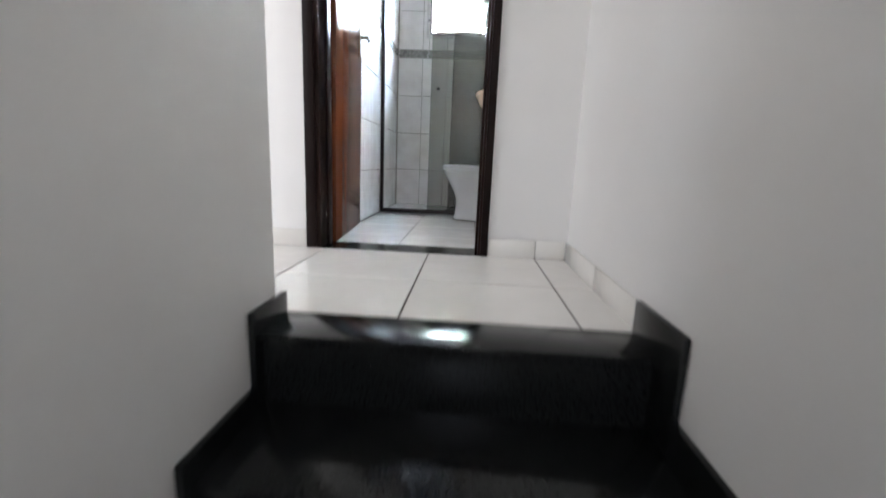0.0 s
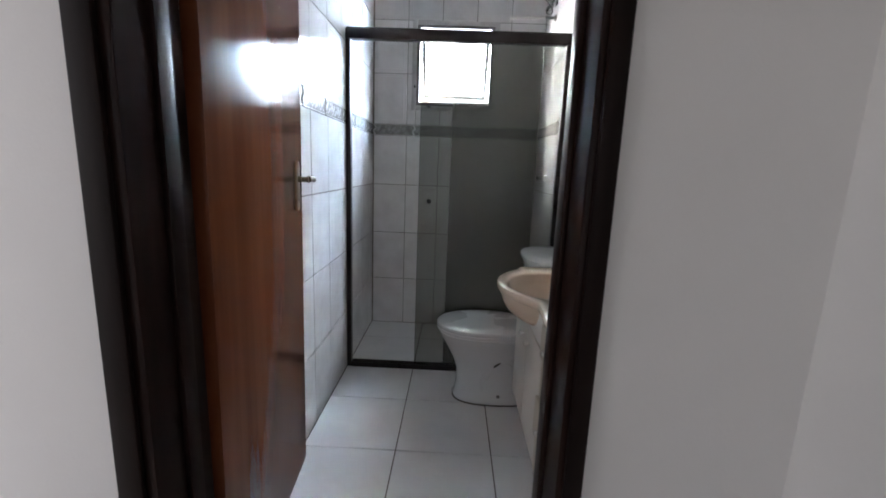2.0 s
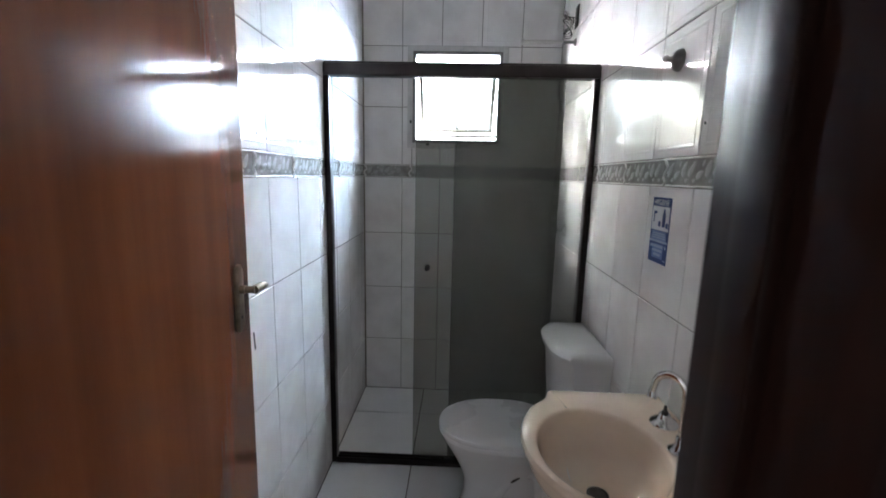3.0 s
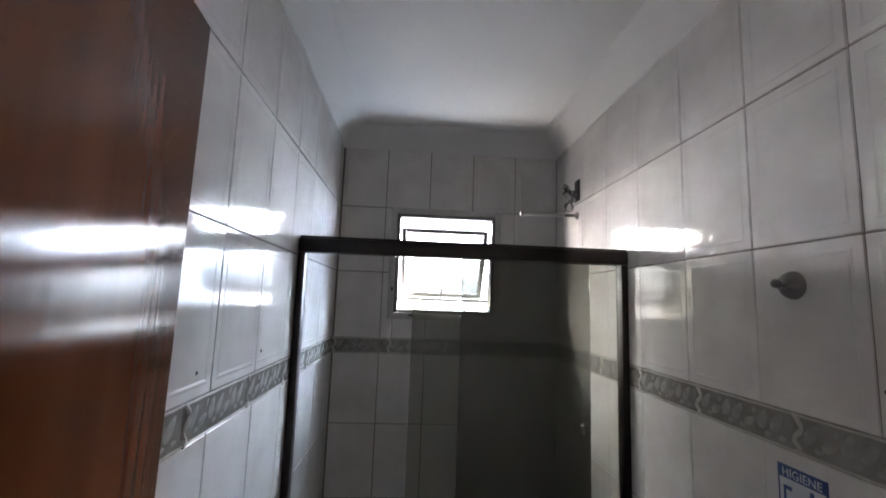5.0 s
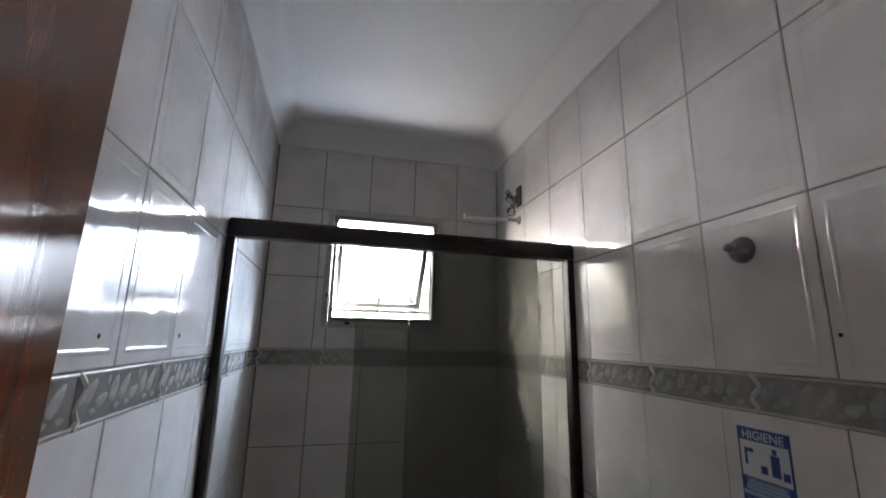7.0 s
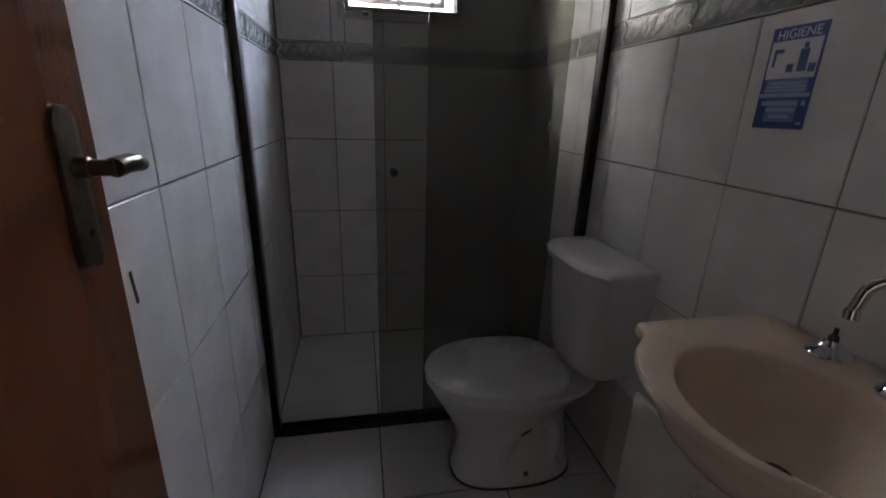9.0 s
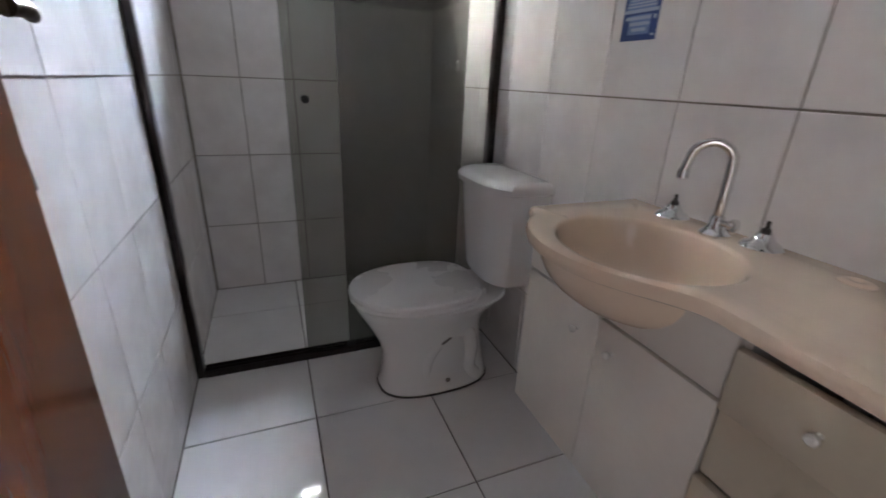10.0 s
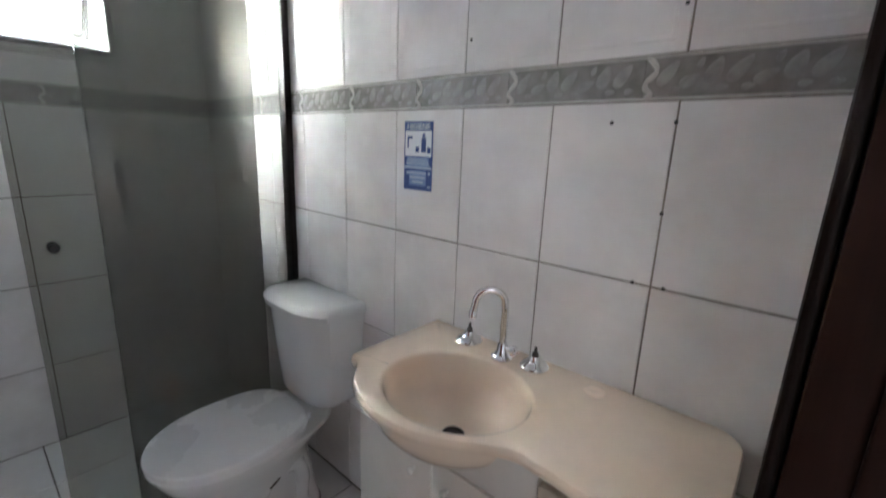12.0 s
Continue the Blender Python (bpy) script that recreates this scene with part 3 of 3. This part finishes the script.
    part("knob", lathe([(0.006, 0), (0.012, 0.006), (0.010, 0.012)], (0.462, -0.006, 1.008), (0, 1, 0), 16), M_BLACK, door_a, "small dark metal knob")
    part("guide", box(0.56, 0.595, -0.020, 0.0, 0.031, 0.048, 0.003), M_BLACK, top)
    return top


shower_screen()


# ---- toilet ----
TY = -0.262


def toilet():
    top = empty("toilet", "white ceramic toilet with closed lid beside the shower screen", "toilet")
    # foot and bowl
    spec = [(0.640, 1.065, 0.118, 0.0, 2.6), (0.636, 1.068, 0.122, 0.012, 2.6), (0.645, 1.062, 0.116, 0.035, 2.6), (0.652, 1.050, 0.108, 0.10, 2.5), (0.650, 1.040, 0.106, 0.17, 2.4),
            (0.632, 1.030, 0.114, 0.225, 2.3), (0.602, 1.030, 0.135, 0.285, 2.2), (0.572, 1.060, 0.158, 0.340, 2.2), (0.556, 1.100, 0.170, 0.372, 2.3), (0.553, 1.120, 0.172, 0.388, 2.4), (0.560, 1.116, 0.166, 0.396, 2.4)]
    rings = []
    for xf, xb, ay, z, p in spec:
        mid = xf + 0.5 * (xb - xf)
        rings.append(oval(mid, TY, mid - xf, ay, 0.945 * z, 44, p))
    bowl = part("bowl", loft(rings), M_CERAMIC, top, "white ceramic bowl on a tapered foot")
    # caulk ring, dark to carry the shadow gap round the foot
    part("base_seal", loft([oval(0.852, TY, 0.219, 0.126, 0.0006, 44, 2.6), oval(0.852, TY, 0.219, 0.126, 0.004, 44, 2.6), oval(0.852, TY, 0.212, 0.118, 0.005, 44, 2.6)]), M_CAULK_SHADE, top, "dark caulk line with the shadow gap in its colour")
    for s in (-1, 1):
        y = TY + s * 0.080
        path = smooth_line([(0.79, y, 0.06), (0.80, y + s * 0.003, 0.15), (0.86, y + s * 0.008, 0.230), (0.935, y + s * 0.010, 0.240), (0.965, y + s * 0.006, 0.17), (0.96, y + s * 0.004, 0.08), (0.99, y, 0.03)], 5)
        part("trapway", tube(path, 0.029, 14), M_CERAMIC, bowl)
        part("bolt_cap", lathe([(0.009, 0), (0.009, 0.004), (0.005, 0.008)], (0.87, TY + s * 0.113, 0.05), (0, s, 0.1), 10), M_DULL, bowl, "small dark fixing bolt")
        # shade of the groove, modelled as a thin dark sliver
        groove = smooth_line([(0.836, y + s * 0.029, 0.204), (0.845, y + s * 0.033, 0.216), (0.857, y + s * 0.037, 0.228), (0.872, y + s * 0.041, 0.238)], 4)
        part("grime", tube(groove, [0.002 + 0.0045 * math.sin(math.pi * (i + 1) / (len(groove) + 1)) for i in range(len(groove))], 8), M_GROOVE_SHADE, bowl, "dark sliver for the shade in the groove beside the trapway")
    # seat and lid

    def egg(k, z):
        ring = []
        for i in range(48):
            a = 2 * math.pi * i / 48
            c, s = math.cos(a), math.sin(a)
            p = 3.2 if c > 0 else 2.1
            r = (abs(c) ** p + abs(s) ** p) ** (-1 / p) * k
            x = 0.772 + (0.230 if c > 0 else 0.233) * c * r
            y = TY + 0.180 * s * r
            ring.append((x, y, z))
        return ring

    part("seat", loft([egg(0.97, 0.3750), egg(0.99, 0.3790), egg(0.99, 0.3880), egg(0.98, 0.3905)]), M_SEAT, top)
    part("lid", loft([egg(0.985, 0.3915), egg(1.0, 0.3960), egg(1.0, 0.4040), egg(0.985, 0.4105), egg(0.93, 0.4155), egg(0.6, 0.4190), egg(0.2, 0.4200)]), M_SEAT, top, "smooth white plastic lid")
    for s in (-1, 1):
        part("seat_hinge", lathe([(0.013, 0), (0.013, 0.018), (0.010, 0.022)], (1.005, TY + s * 0.075, 0.374), (0, 0, 1), 14), M_SEAT, top)

    # cistern
    def tank(z, half, front, r=0.0):
        pts, n = [], 26
        back = XR - 0.004 - r
        for i in range(n + 1):
            t = -1 + 2 * i / n
            bulge = 1 - abs(t) ** 3.2
            pts.append((front + r + 0.055 * (1 - bulge), TY + (half - r) * math.copysign(abs(t) ** 0.9, t), z))
        return pts + [(back, TY + half - r, z), (back, TY - half + r, z)]

    body = part("cistern", loft([tank(0.408, 0.140, 1.015, 0.02), tank(0.416, 0.149, 1.004, 0.006), tank(0.44, 0.155, 1.0), tank(0.60, 0.170, 0.988), tank(0.752, 0.182, 0.978)]), M_CERAMIC, top, "white ceramic cistern against the tiles")
    part("cistern_lid", loft([tank(0.7525, 0.186, 0.970, 0.004), tank(0.757, 0.193, 0.962), tank(0.775, 0.194, 0.960), tank(0.788, 0.190, 0.966, 0.004), tank(0.795, 0.180, 0.985, 0.012), tank(0.798, 0.12, 1.03, 0.03)]), M_CERAMIC, top)
    return top


toilet()

# ---- vanity ----
CT = 0.832   # counter top


def counter():
    top = empty("basin_counter", "beige cultured marble counter with moulded oval basin", "basin")
    ctrl = [(0.872, -0.776, 0), (0.860, -0.788, 0), (0.846, -0.824, 0), (0.803, -0.868, 0), (0.772, -0.930, 0), (0.759, -1.000, 0), (0.767, -1.075, 0), (0.796, -1.140, 0), (0.830, -1.192, 0), (0.850, -1.235, 0), (0.850, -1.280, 0), (0.845, -1.340, 0)]
    line = smooth_line(ctrl, 6)
    line += [Vector((0.842, -1.40, 0)), Vector((0.839, -1.45, 0)), Vector((0.838, -1.495, 0)), Vector((0.842, -1.512, 0)), Vector((0.856, -1.520, 0)), Vector((0.90, -1.522, 0)), Vector((0.96, -1.523, 0)), Vector((1.03, -1.523, 0)), Vector((1.09, -1.522, 0))]
    line += [Vector((1.115 + 0.058 * math.sin(a), -1.464 - 0.058 * math.cos(a), 0)) for a in (math.pi / 2 * i / 7 for i in range(8))]
    line += [Vector((XR - 0.004, -1.46 + 0.684 * i / 30, 0)) for i in range(1, 31)]
    line += [Vector((XR - 0.004 - 0.29 * i / 12, -0.776, 0)) for i in range(1, 12)]
    c = Vector((0.932, -1.043, 0))
    n = len(line)

    def outline(inset, z):
        out = []
        for i, p in enumerate(line):
            d = (line[(i + 1) % n] - line[i - 1]).normalized()
            q = p + Vector((-d.y, d.x, 0)) * inset * INW
            out.append((q.x, q.y, z))
        return out

    area = sum(a.x * b.y - b.x * a.y for a, b in zip(line, line[1:] + line[:1]))
    INW = 1 if area > 0 else -1

    def hole(ax, ay, z, cx=0.0):
        out = []
        for p in line:
            a = math.atan2((p.y - c.y) / ay, (p.x - c.x) / ax)
            out.append((c.x + cx + ax * math.cos(a), c.y + ay * math.sin(a), z))
        return out

    rings = [outline(0.03, CT - 0.030), outline(0.010, CT - 0.030), outline(0.003, CT - 0.026), outline(0.0, CT - 0.018), outline(0.0, CT - 0.012), outline(0.003, CT - 0.004), outline(0.010, CT),
             hole(0.148, 0.170, CT), hole(0.143, 0.165, CT - 0.002), hole(0.139, 0.161, CT - 0.008), hole(0.135, 0.157, CT - 0.030), hole(0.127, 0.149, CT - 0.058),
             hole(0.114, 0.132, CT - 0.085), hole(0.084, 0.097, CT - 0.104), hole(0.050, 0.056, CT - 0.114), hole(0.024, 0.024, CT - 0.118)]
    part("countertop", loft(rings, caps=False), M_BEIGE, top, "glossy beige counter with an oval basin")
    under = []
    for k in range(9):
        a = math.pi / 2 * k / 8
        under.append(oval(0.947, -1.030, 0.172 * math.cos(a) + 0.004, 0.186 * math.cos(a) + 0.004, CT - 0.028 - 0.112 * math.sin(a), 40))
    part("basin_underside", loft(under, caps=False), M_BEIGE, top)
    part("drain", lathe([(0.0245, 0), (0.0245, 0.004), (0.021, 0.006), (0.018, 0.003), (0.004, 0.002)], (c.x, c.y, CT - 0.1185), (0, 0, 1), 24), M_DRAIN, top, "dark metal drain")
    part("soap_rest", lathe([(0.024, 0), (0.024, 0.0015), (0.019, 0.004), (0.010, 0.0045), (0.004, 0.002)], (1.118, -1.262, CT - 0.0005), (0, 0, 1), 24), M_BEIGE, top)
    return top


counter()


def knob_mesh(at):
    return lathe([(0.004, 0), (0.003, 0.006), (0.005, 0.009), (0.0075, 0.013), (0.0075, 0.017), (0.0045, 0.020)], at, (-1, 0, 0), 14)


def vanity():
    top = empty("vanity_cabinet", "off-white wall-hung vanity cabinet below the beige basin", "cabinet")
    f, z0, z1 = 0.864, 0.348, CT - 0.031
    part("bottom_panel", box(f + 0.016, XR - 0.002, -1.508, -0.812, z0, z0 + 0.018, 0.001), M_CAB, top)
    for y in (-0.828, -1.508, -1.286):
        part("side_panel", box(f + 0.016, XR - 0.002, y, y + 0.016, z0 + 0.0185, z1, 0.001), M_CAB, top)
    edge = [(-0.814, 0.702), (-1.276, 0.702), (-1.276, z1), (-1.194, z1), (-1.172, 0.768), (-1.145, 0.747), (-1.105, 0.730), (-1.03, 0.718), (-0.955, 0.730), (-0.915, 0.747), (-0.888, 0.768), (-0.866, z1), (-0.814, z1)]
    part("apron_panel", loft([[(x, y, z) for y, z in edge] for x in (f + 0.002, f + 0.016)]), M_CAB, top, "", False)
    for y0, y1, ky in ((-1.044, -0.814, -0.998), (-1.276, -1.048, -1.090)):
        leaf = part("cabinet_door", box(f, f + 0.0155, y0, y1, z0 - 0.002, 0.696, 0.002), M_CAB, top)
        part("knob", knob_mesh((f, ky, 0.648)), M_ACRYL, leaf, "small clear knob")
    edges = [0.790, 0.692, 0.580, 0.464, 0.346]
    for i, (a, b) in enumerate(zip(edges, edges[1:])):
        out = (0.008, 0.0, 0.010, 0.002)[i]
        front = part("drawer_front", box(f - out, f - out + 0.0155, -1.506, -1.281, b + 0.0025, a - 0.0025, 0.002), M_DRAWER, top, "yellowed off-white drawer front")
        part("knob", knob_mesh((f - out, -1.386, (a + b) / 2 + 0.005)), M_ACRYL, front, "small clear knob")
    return top


vanity()


def faucet():
    x, y, z = 1.103, -1.044, CT + 0.0005
    top = empty("faucet", "chrome gooseneck faucet on the beige counter", "faucet")
    part("base", lathe([(0.026, 0), (0.026, 0.004), (0.019, 0.010), (0.013, 0.020), (0.012, 0.034), (0.009, 0.038)], (x, y, z), (0, 0, 1), 20), M_CHROME, top)
    dx, dy = -0.62, 0.78
    pts = [(x, y, z + 0.03), (x, y, z + 0.08), (x, y, z + 0.118)]
    for i in range(1, 10):
        a = math.pi * i / 9
        r = 0.035
        pts.append((x + dx * r * (1 - math.cos(a)), y + dy * r * (1 - math.cos(a)), z + 0.132 + r * math.sin(a)))
    tip = pts[-1]
    pts.append((tip[0] + dx * 0.004, tip[1] + dy * 0.004, tip[2] - 0.022))
    part("spout", tube(pts, 0.0085, 14), M_CHROME, top)
    part("nozzle", lathe([(0.0105, 0), (0.0105, 0.014), (0.009, 0.016)], (tip[0] + dx * 0.004, tip[1] + dy * 0.004, tip[2] - 0.034), (0, 0, 1), 16), M_CHROME, top)
    part("side_knob", lathe([(0.006, 0), (0.006, 0.016), (0.013, 0.019), (0.014, 0.026), (0.010, 0.029)], (x, y - 0.008, z + 0.026), (0, -1, 0), 12), M_CHROME, top)
    return top


faucet()


def tap_base(y):
    x, z = 1.117, CT + 0.0005
    top = empty("tap_valve", "chrome tap base with bare dark spindle on the counter", "tap", "basin taps")
    part("bell", lathe([(0.032, 0), (0.033, 0.004), (0.029, 0.010), (0.019, 0.015), (0.014, 0.024), (0.012, 0.029)], (0, 0, 0), (0, 0, 1), 22), M_CHROME, top)
    part("spindle", lathe([(0.008, 0.027), (0.0075, 0.036), (0.004, 0.038), (0.0035, 0.050)], (0, 0, 0), (0, 0, 1), 10), M_DRAIN, top, "bare dark spindle")
    top.matrix_basis = Matrix.Translation((x, y, z))
    return top


tap = tap_base(-0.936)
copy_thing(tap, Matrix.Translation((1.117, -1.123, CT + 0.0005)))


# ---- small things on the walls ----
def sign():
    """A blue and white notice on the tiles."""
    y0, y1, z0, z1 = -0.625, -0.734, 1.189, 1.377
    top = empty("hygiene_sign", "blue and white hygiene notice stuck on wall tile", "sign")
    x = XR - 0.0005

    def slab(a, b, c, d, t0, t1):
        return box(x - t1, x - t0, y0 + b * (y1 - y0), y0 + a * (y1 - y0), z0 + c * (z1 - z0), z0 + d * (z1 - z0))

    part("sheet", slab(0, 1, 0, 1, 0.0, 0.0012), M_BLUE, top, "", False)
    part("picture_field", slab(0.04, 0.96, 0.50, 0.865, 0.0012, 0.0016), M_WHITE, top, "", False)
    for a, b, c, d in ((0.10, 0.88, 0.315, 0.490), (0.20, 0.80, 0.070, 0.290)):
        part("text_field", slab(a, b, c, d, 0.0012, 0.0014), M_MID, top, "", False)
    for a, b, c, d in ((0.12, 0.30, 0.75, 0.79), (0.12, 0.17, 0.62, 0.75), (0.62, 0.78, 0.56, 0.77), (0.66, 0.74, 0.775, 0.83), (0.42, 0.54, 0.56, 0.64), (0.82, 0.94, 0.55, 0.63)):
        part("pictogram", slab(a, b, c, d, 0.0016, 0.0020), M_BLUE, top, "", False)
    for c, a, b, h in ((0.455, 0.16, 0.82, 0.011), (0.42, 0.10, 0.88, 0.011), (0.385, 0.08, 0.90, 0.011), (0.335, 0.02, 0.98, 0.020),
                       (0.255, 0.10, 0.80, 0.020), (0.190, 0.22, 0.78, 0.020), (0.125, 0.30, 0.70, 0.020), (0.255, 0.87, 0.94, 0.024), (0.06, 0.86, 0.95, 0.012)):
        part("text_line", slab(a, b, c - h, c + h, 0.0014, 0.0018), M_PALE, top, "", False)
    cu = bpy.data.curves.new("heading", "FONT")
    cu.body, cu.size, cu.align_x, cu.extrude = "HIGIENE", 0.0235, "CENTER", 0.0002
    tmp = new("heading_text", cu)
    me = bpy.data.meshes.new_from_object(tmp.evaluated_get(bpy.context.evaluated_depsgraph_get()))
    bpy.data.objects.remove(tmp)
    me.materials.append(M_WHITE)
    head = new("heading", me)
    head.parent = top
    m = Matrix(((0, -1, 0), (0, 0, 1), (-1, 0, 0))).transposed().to_4x4()
    m.translation = (x - 0.0016, (y0 + y1) / 2, z1 - 0.0215)
    head.matrix_basis = m
    return top


sign()


def wall_flange():
    top = empty("wall_flange", "round dull metal wall flange with a short stub", "wall fitting")
    part("rose", lathe([(0.029, 0), (0.029, 0.004), (0.024, 0.014), (0.012, 0.020), (0.010, 0.024)], (XR - 0.0005, -0.690, 1.742), (-1, 0, 0), 24), M_DULL, top)
    part("stub", lathe([(0.008, 0.022), (0.008, 0.032), (0.010, 0.035), (0.009, 0.043), (0.004, 0.048)], (XR - 0.0005, -0.690, 1.742), (-1, 0, 0.06), 14), M_DULL, top)


def shower_arm():
    top = empty("shower_pipe", "bare white shower pipe without shower head", "shower pipe")
    y, z = 0.448, 2.118
    part("nipple", tube([(XR - 0.002, y, z), (1.108, y, z - 0.001)], 0.0085, 12), M_DULL, top, "dull metal nipple")
    part("pipe", tube([(1.112, y, z - 0.001), (1.00, y, z - 0.002), (0.905, y, z - 0.004)], [0.0085, 0.0100, 0.0112], 14), M_PVC, top)
    part("rose", lathe([(0.020, 0), (0.020, 0.004), (0.012, 0.012)], (XR - 0.0005, y, z), (-1, 0, 0), 18), M_DULL, top)
    part("end_nut", lathe([(0.0145, 0), (0.0145, 0.014), (0.012, 0.017)], (0.912, y, z - 0.004), (-1, 0, 0), 14), M_PVC, top)


def electric_box():
    top = empty("wall_socket_box", "black wall socket box with bare curled wires", "socket box")
    part("box", box(XR - 0.006, XR - 0.0005, 0.415, 0.475, 2.185, 2.29, 0.003), M_BLACK, top)
    rnd = random.Random(5)
    for k in range(5):
        pts = [(XR - 0.006, 0.432 + 0.008 * k, 2.222 - 0.006 * k), (XR - 0.022, 0.44, 2.235 - 0.012 * k)]
        for i in range(15):
            a, w = 2 * math.pi * i / (9 + k), 0.8 + 0.4 * rnd.random()
            pts.append((XR - 0.045 - 0.022 * w * math.sin(2 * a + 0.5 * k), 0.446 + 0.012 * math.sin(3 * a + k), 2.185 + 0.045 * w * math.cos(a) + 0.006 * k))
        part("wire", tube(smooth_line(pts, 4), 0.0019, 5), (M_BLACK, M_DULL, M_BLACK, M_BLACK, M_DULL)[k], top)


def shower_valve():
    top = empty("shower_valve", "small chrome shower valve on the shower wall", "valve")
    part("rose", lathe([(0.029, 0), (0.029, 0.004), (0.019, 0.014), (0.013, 0.018)], (XR - 0.0005, 0.385, 1.150), (-1, 0, 0), 22), M_CHROME, top)
    part("spindle", lathe([(0.012, 0.016), (0.012, 0.042), (0.017, 0.046), (0.016, 0.060)], (XR - 0.0005, 0.385, 1.150), (-1, 0, 0), 14), M_CHROME, top)


def ceiling_lamp():
    top = empty("ceiling_lamp", "unlit round opal glass ceiling lamp", "ceiling lamp")
    c = (0.535, -0.665, CEIL - 0.0005)
    part("base_plate", lathe([(0.085, 0), (0.085, 0.018), (0.078, 0.022)], c, (0, 0, -1), 32), M_WTRIM, top)
    part("shade", lathe([(0.112, 0.018), (0.118, 0.030), (0.114, 0.055), (0.098, 0.080), (0.068, 0.106), (0.030, 0.117), (0.004, 0.119)], c, (0, 0, -1), 36), M_OPAL, top, "opal green-white glass shade")


wall_flange()
shower_arm()
electric_box()
shower_valve()
ceiling_lamp()
plug = tagged(put(lathe([(0.0038, 0), (0.0038, 0.0010), (0.0026, 0.0013)], (0, 0, 0), (0, 0, 1), 12), "wall_plug", M_BLACK, None, "", True),
              "small dark drill hole plug in a wall tile", "wall plug", "drill holes in the tiles")
face_e, face_w = Matrix.Rotation(radians(-90), 4, "Y"), Matrix.Rotation(radians(90), 4, "Y")
plug.matrix_basis = Matrix.Translation((0.0005, -0.656, 1.535)) @ face_w
copy_thing(plug, Matrix.Translation((0.0005, -0.311, 1.537)) @ face_w)
for y, z in ((-0.848, 1.562), (-1.207, 1.369), (-1.310, 1.565), (-1.288, 1.062), (-1.345, 1.062), (-1.3215, 1.205), (-1.3215, 1.37)):
    copy_thing(plug, Matrix.Translation((XR - 0.0005, y, z)) @ face_e)

chip = tagged(put(box(-0.0005, 0.0012, -0.004, 0.004, -0.028, 0.028, 0.001), "tile_chip", M_BLACK), "small dark chip in a white wall tile", "tile chip")
chip.matrix_basis = Matrix.Translation((0.0, -0.735, 0.926)) @ Matrix.Rotation(radians(6), 4, "X")

# ---- skirting tiles of the hall ----
skirt = shell("baseboard_hall", [(-2.8, CX0 - 0.001, YH - 0.003, YH - 0.0005, HZ, HZ + 0.078), (CX1 + 0.001, HXR - 0.011, YH - 0.003, YH - 0.0005, HZ, HZ + 0.078),
                                 (HXR - 0.003, HXR - 0.0005, SYE + 0.036, YH - 0.011, HZ, HZ + 0.078)], M_FLOOR_GROUT, "white tile skirting round the landing", "skirting")


def skirting_tile(x0, x1, y0, y1):
    part("skirting_tile", box(x0, x1, y0, y1, HZ + 0.001, HZ + 0.082, 0.002), M_HALL_FLOOR, skirt)


xs = joints(-2.8, HXR - 0.011, 0.582, 0.475)
for a, b in zip(xs, xs[1:]):
    for e in cut((a, b, 0, 1), (CX0 - 0.001, CX1 + 0.001, -1, 2)):
        if e[1] - e[0] > 0.01:
            skirting_tile(e[0] + 0.001, e[1] - 0.001, YH - 0.010, YH - 0.0032)
ys = joints(SYE + 0.036, YH - 0.011, -2.18, 0.46)
for a, b in zip(ys, ys[1:]):
    skirting_tile(HXR - 0.010, HXR - 0.0032, a + 0.001, b - 0.001)

# ---- floor and wall tiles ----
X, Y, Z = Vector((1, 0, 0)), Vector((0, 1, 0)), Vector((0, 0, 1))
fx, fy = joints(0.0, XR, 0.397, 0.408), joints(YD + 0.003, YB, -0.362, 0.405)
for a, b in zip(fx, fx[1:]):
    for c, d in zip(fy, fy[1:]):
        lay(floor_bath, "floor_tile", (0, 0, 0), X, Y, a, b, c, d, M_FLOOR, gap=0.0045, tilt=0.0008)
fx, fy = joints(-2.8, HXR - 0.001, 0.582, 0.475), joints(NOSE + 0.146, YH - 0.003, -2.18, 0.46)
for a, b in zip(fx, fx[1:]):
    for c, d in zip(fy, fy[1:]):
        for r in cut((a, b, c, d), (SXL - 0.15, SXL, -3, SYE)):
            lay(floor_hall, "floor_tile", (0, 0, HZ), X, Y, *r, M_HALL_FLOOR, gap=0.006, tilt=0.0006)
tile_wall(wall_west, (0, 0, 0), Y, Z, YD + 0.001, YB, -0.590, COL, border=-0.688)
tile_wall(wall_east, (XR, 0, 0), -Y, Z, -YB, -YD - 0.001, -COL0, COL, border=0.666)
tile_wall(wall_north, (0, YB, 0), X, Z, 0.0, XR, 0.24, 0.2345, hole=WIN, border=0.28)

# ---- bright sky outside the shower window ----
tagged(put(box(-2.2, 3.4, 1.75, 1.76, -6.0, 3.5), "backdrop", M_SKY), "bright overcast sky outside the window", "sky", kind="structure")
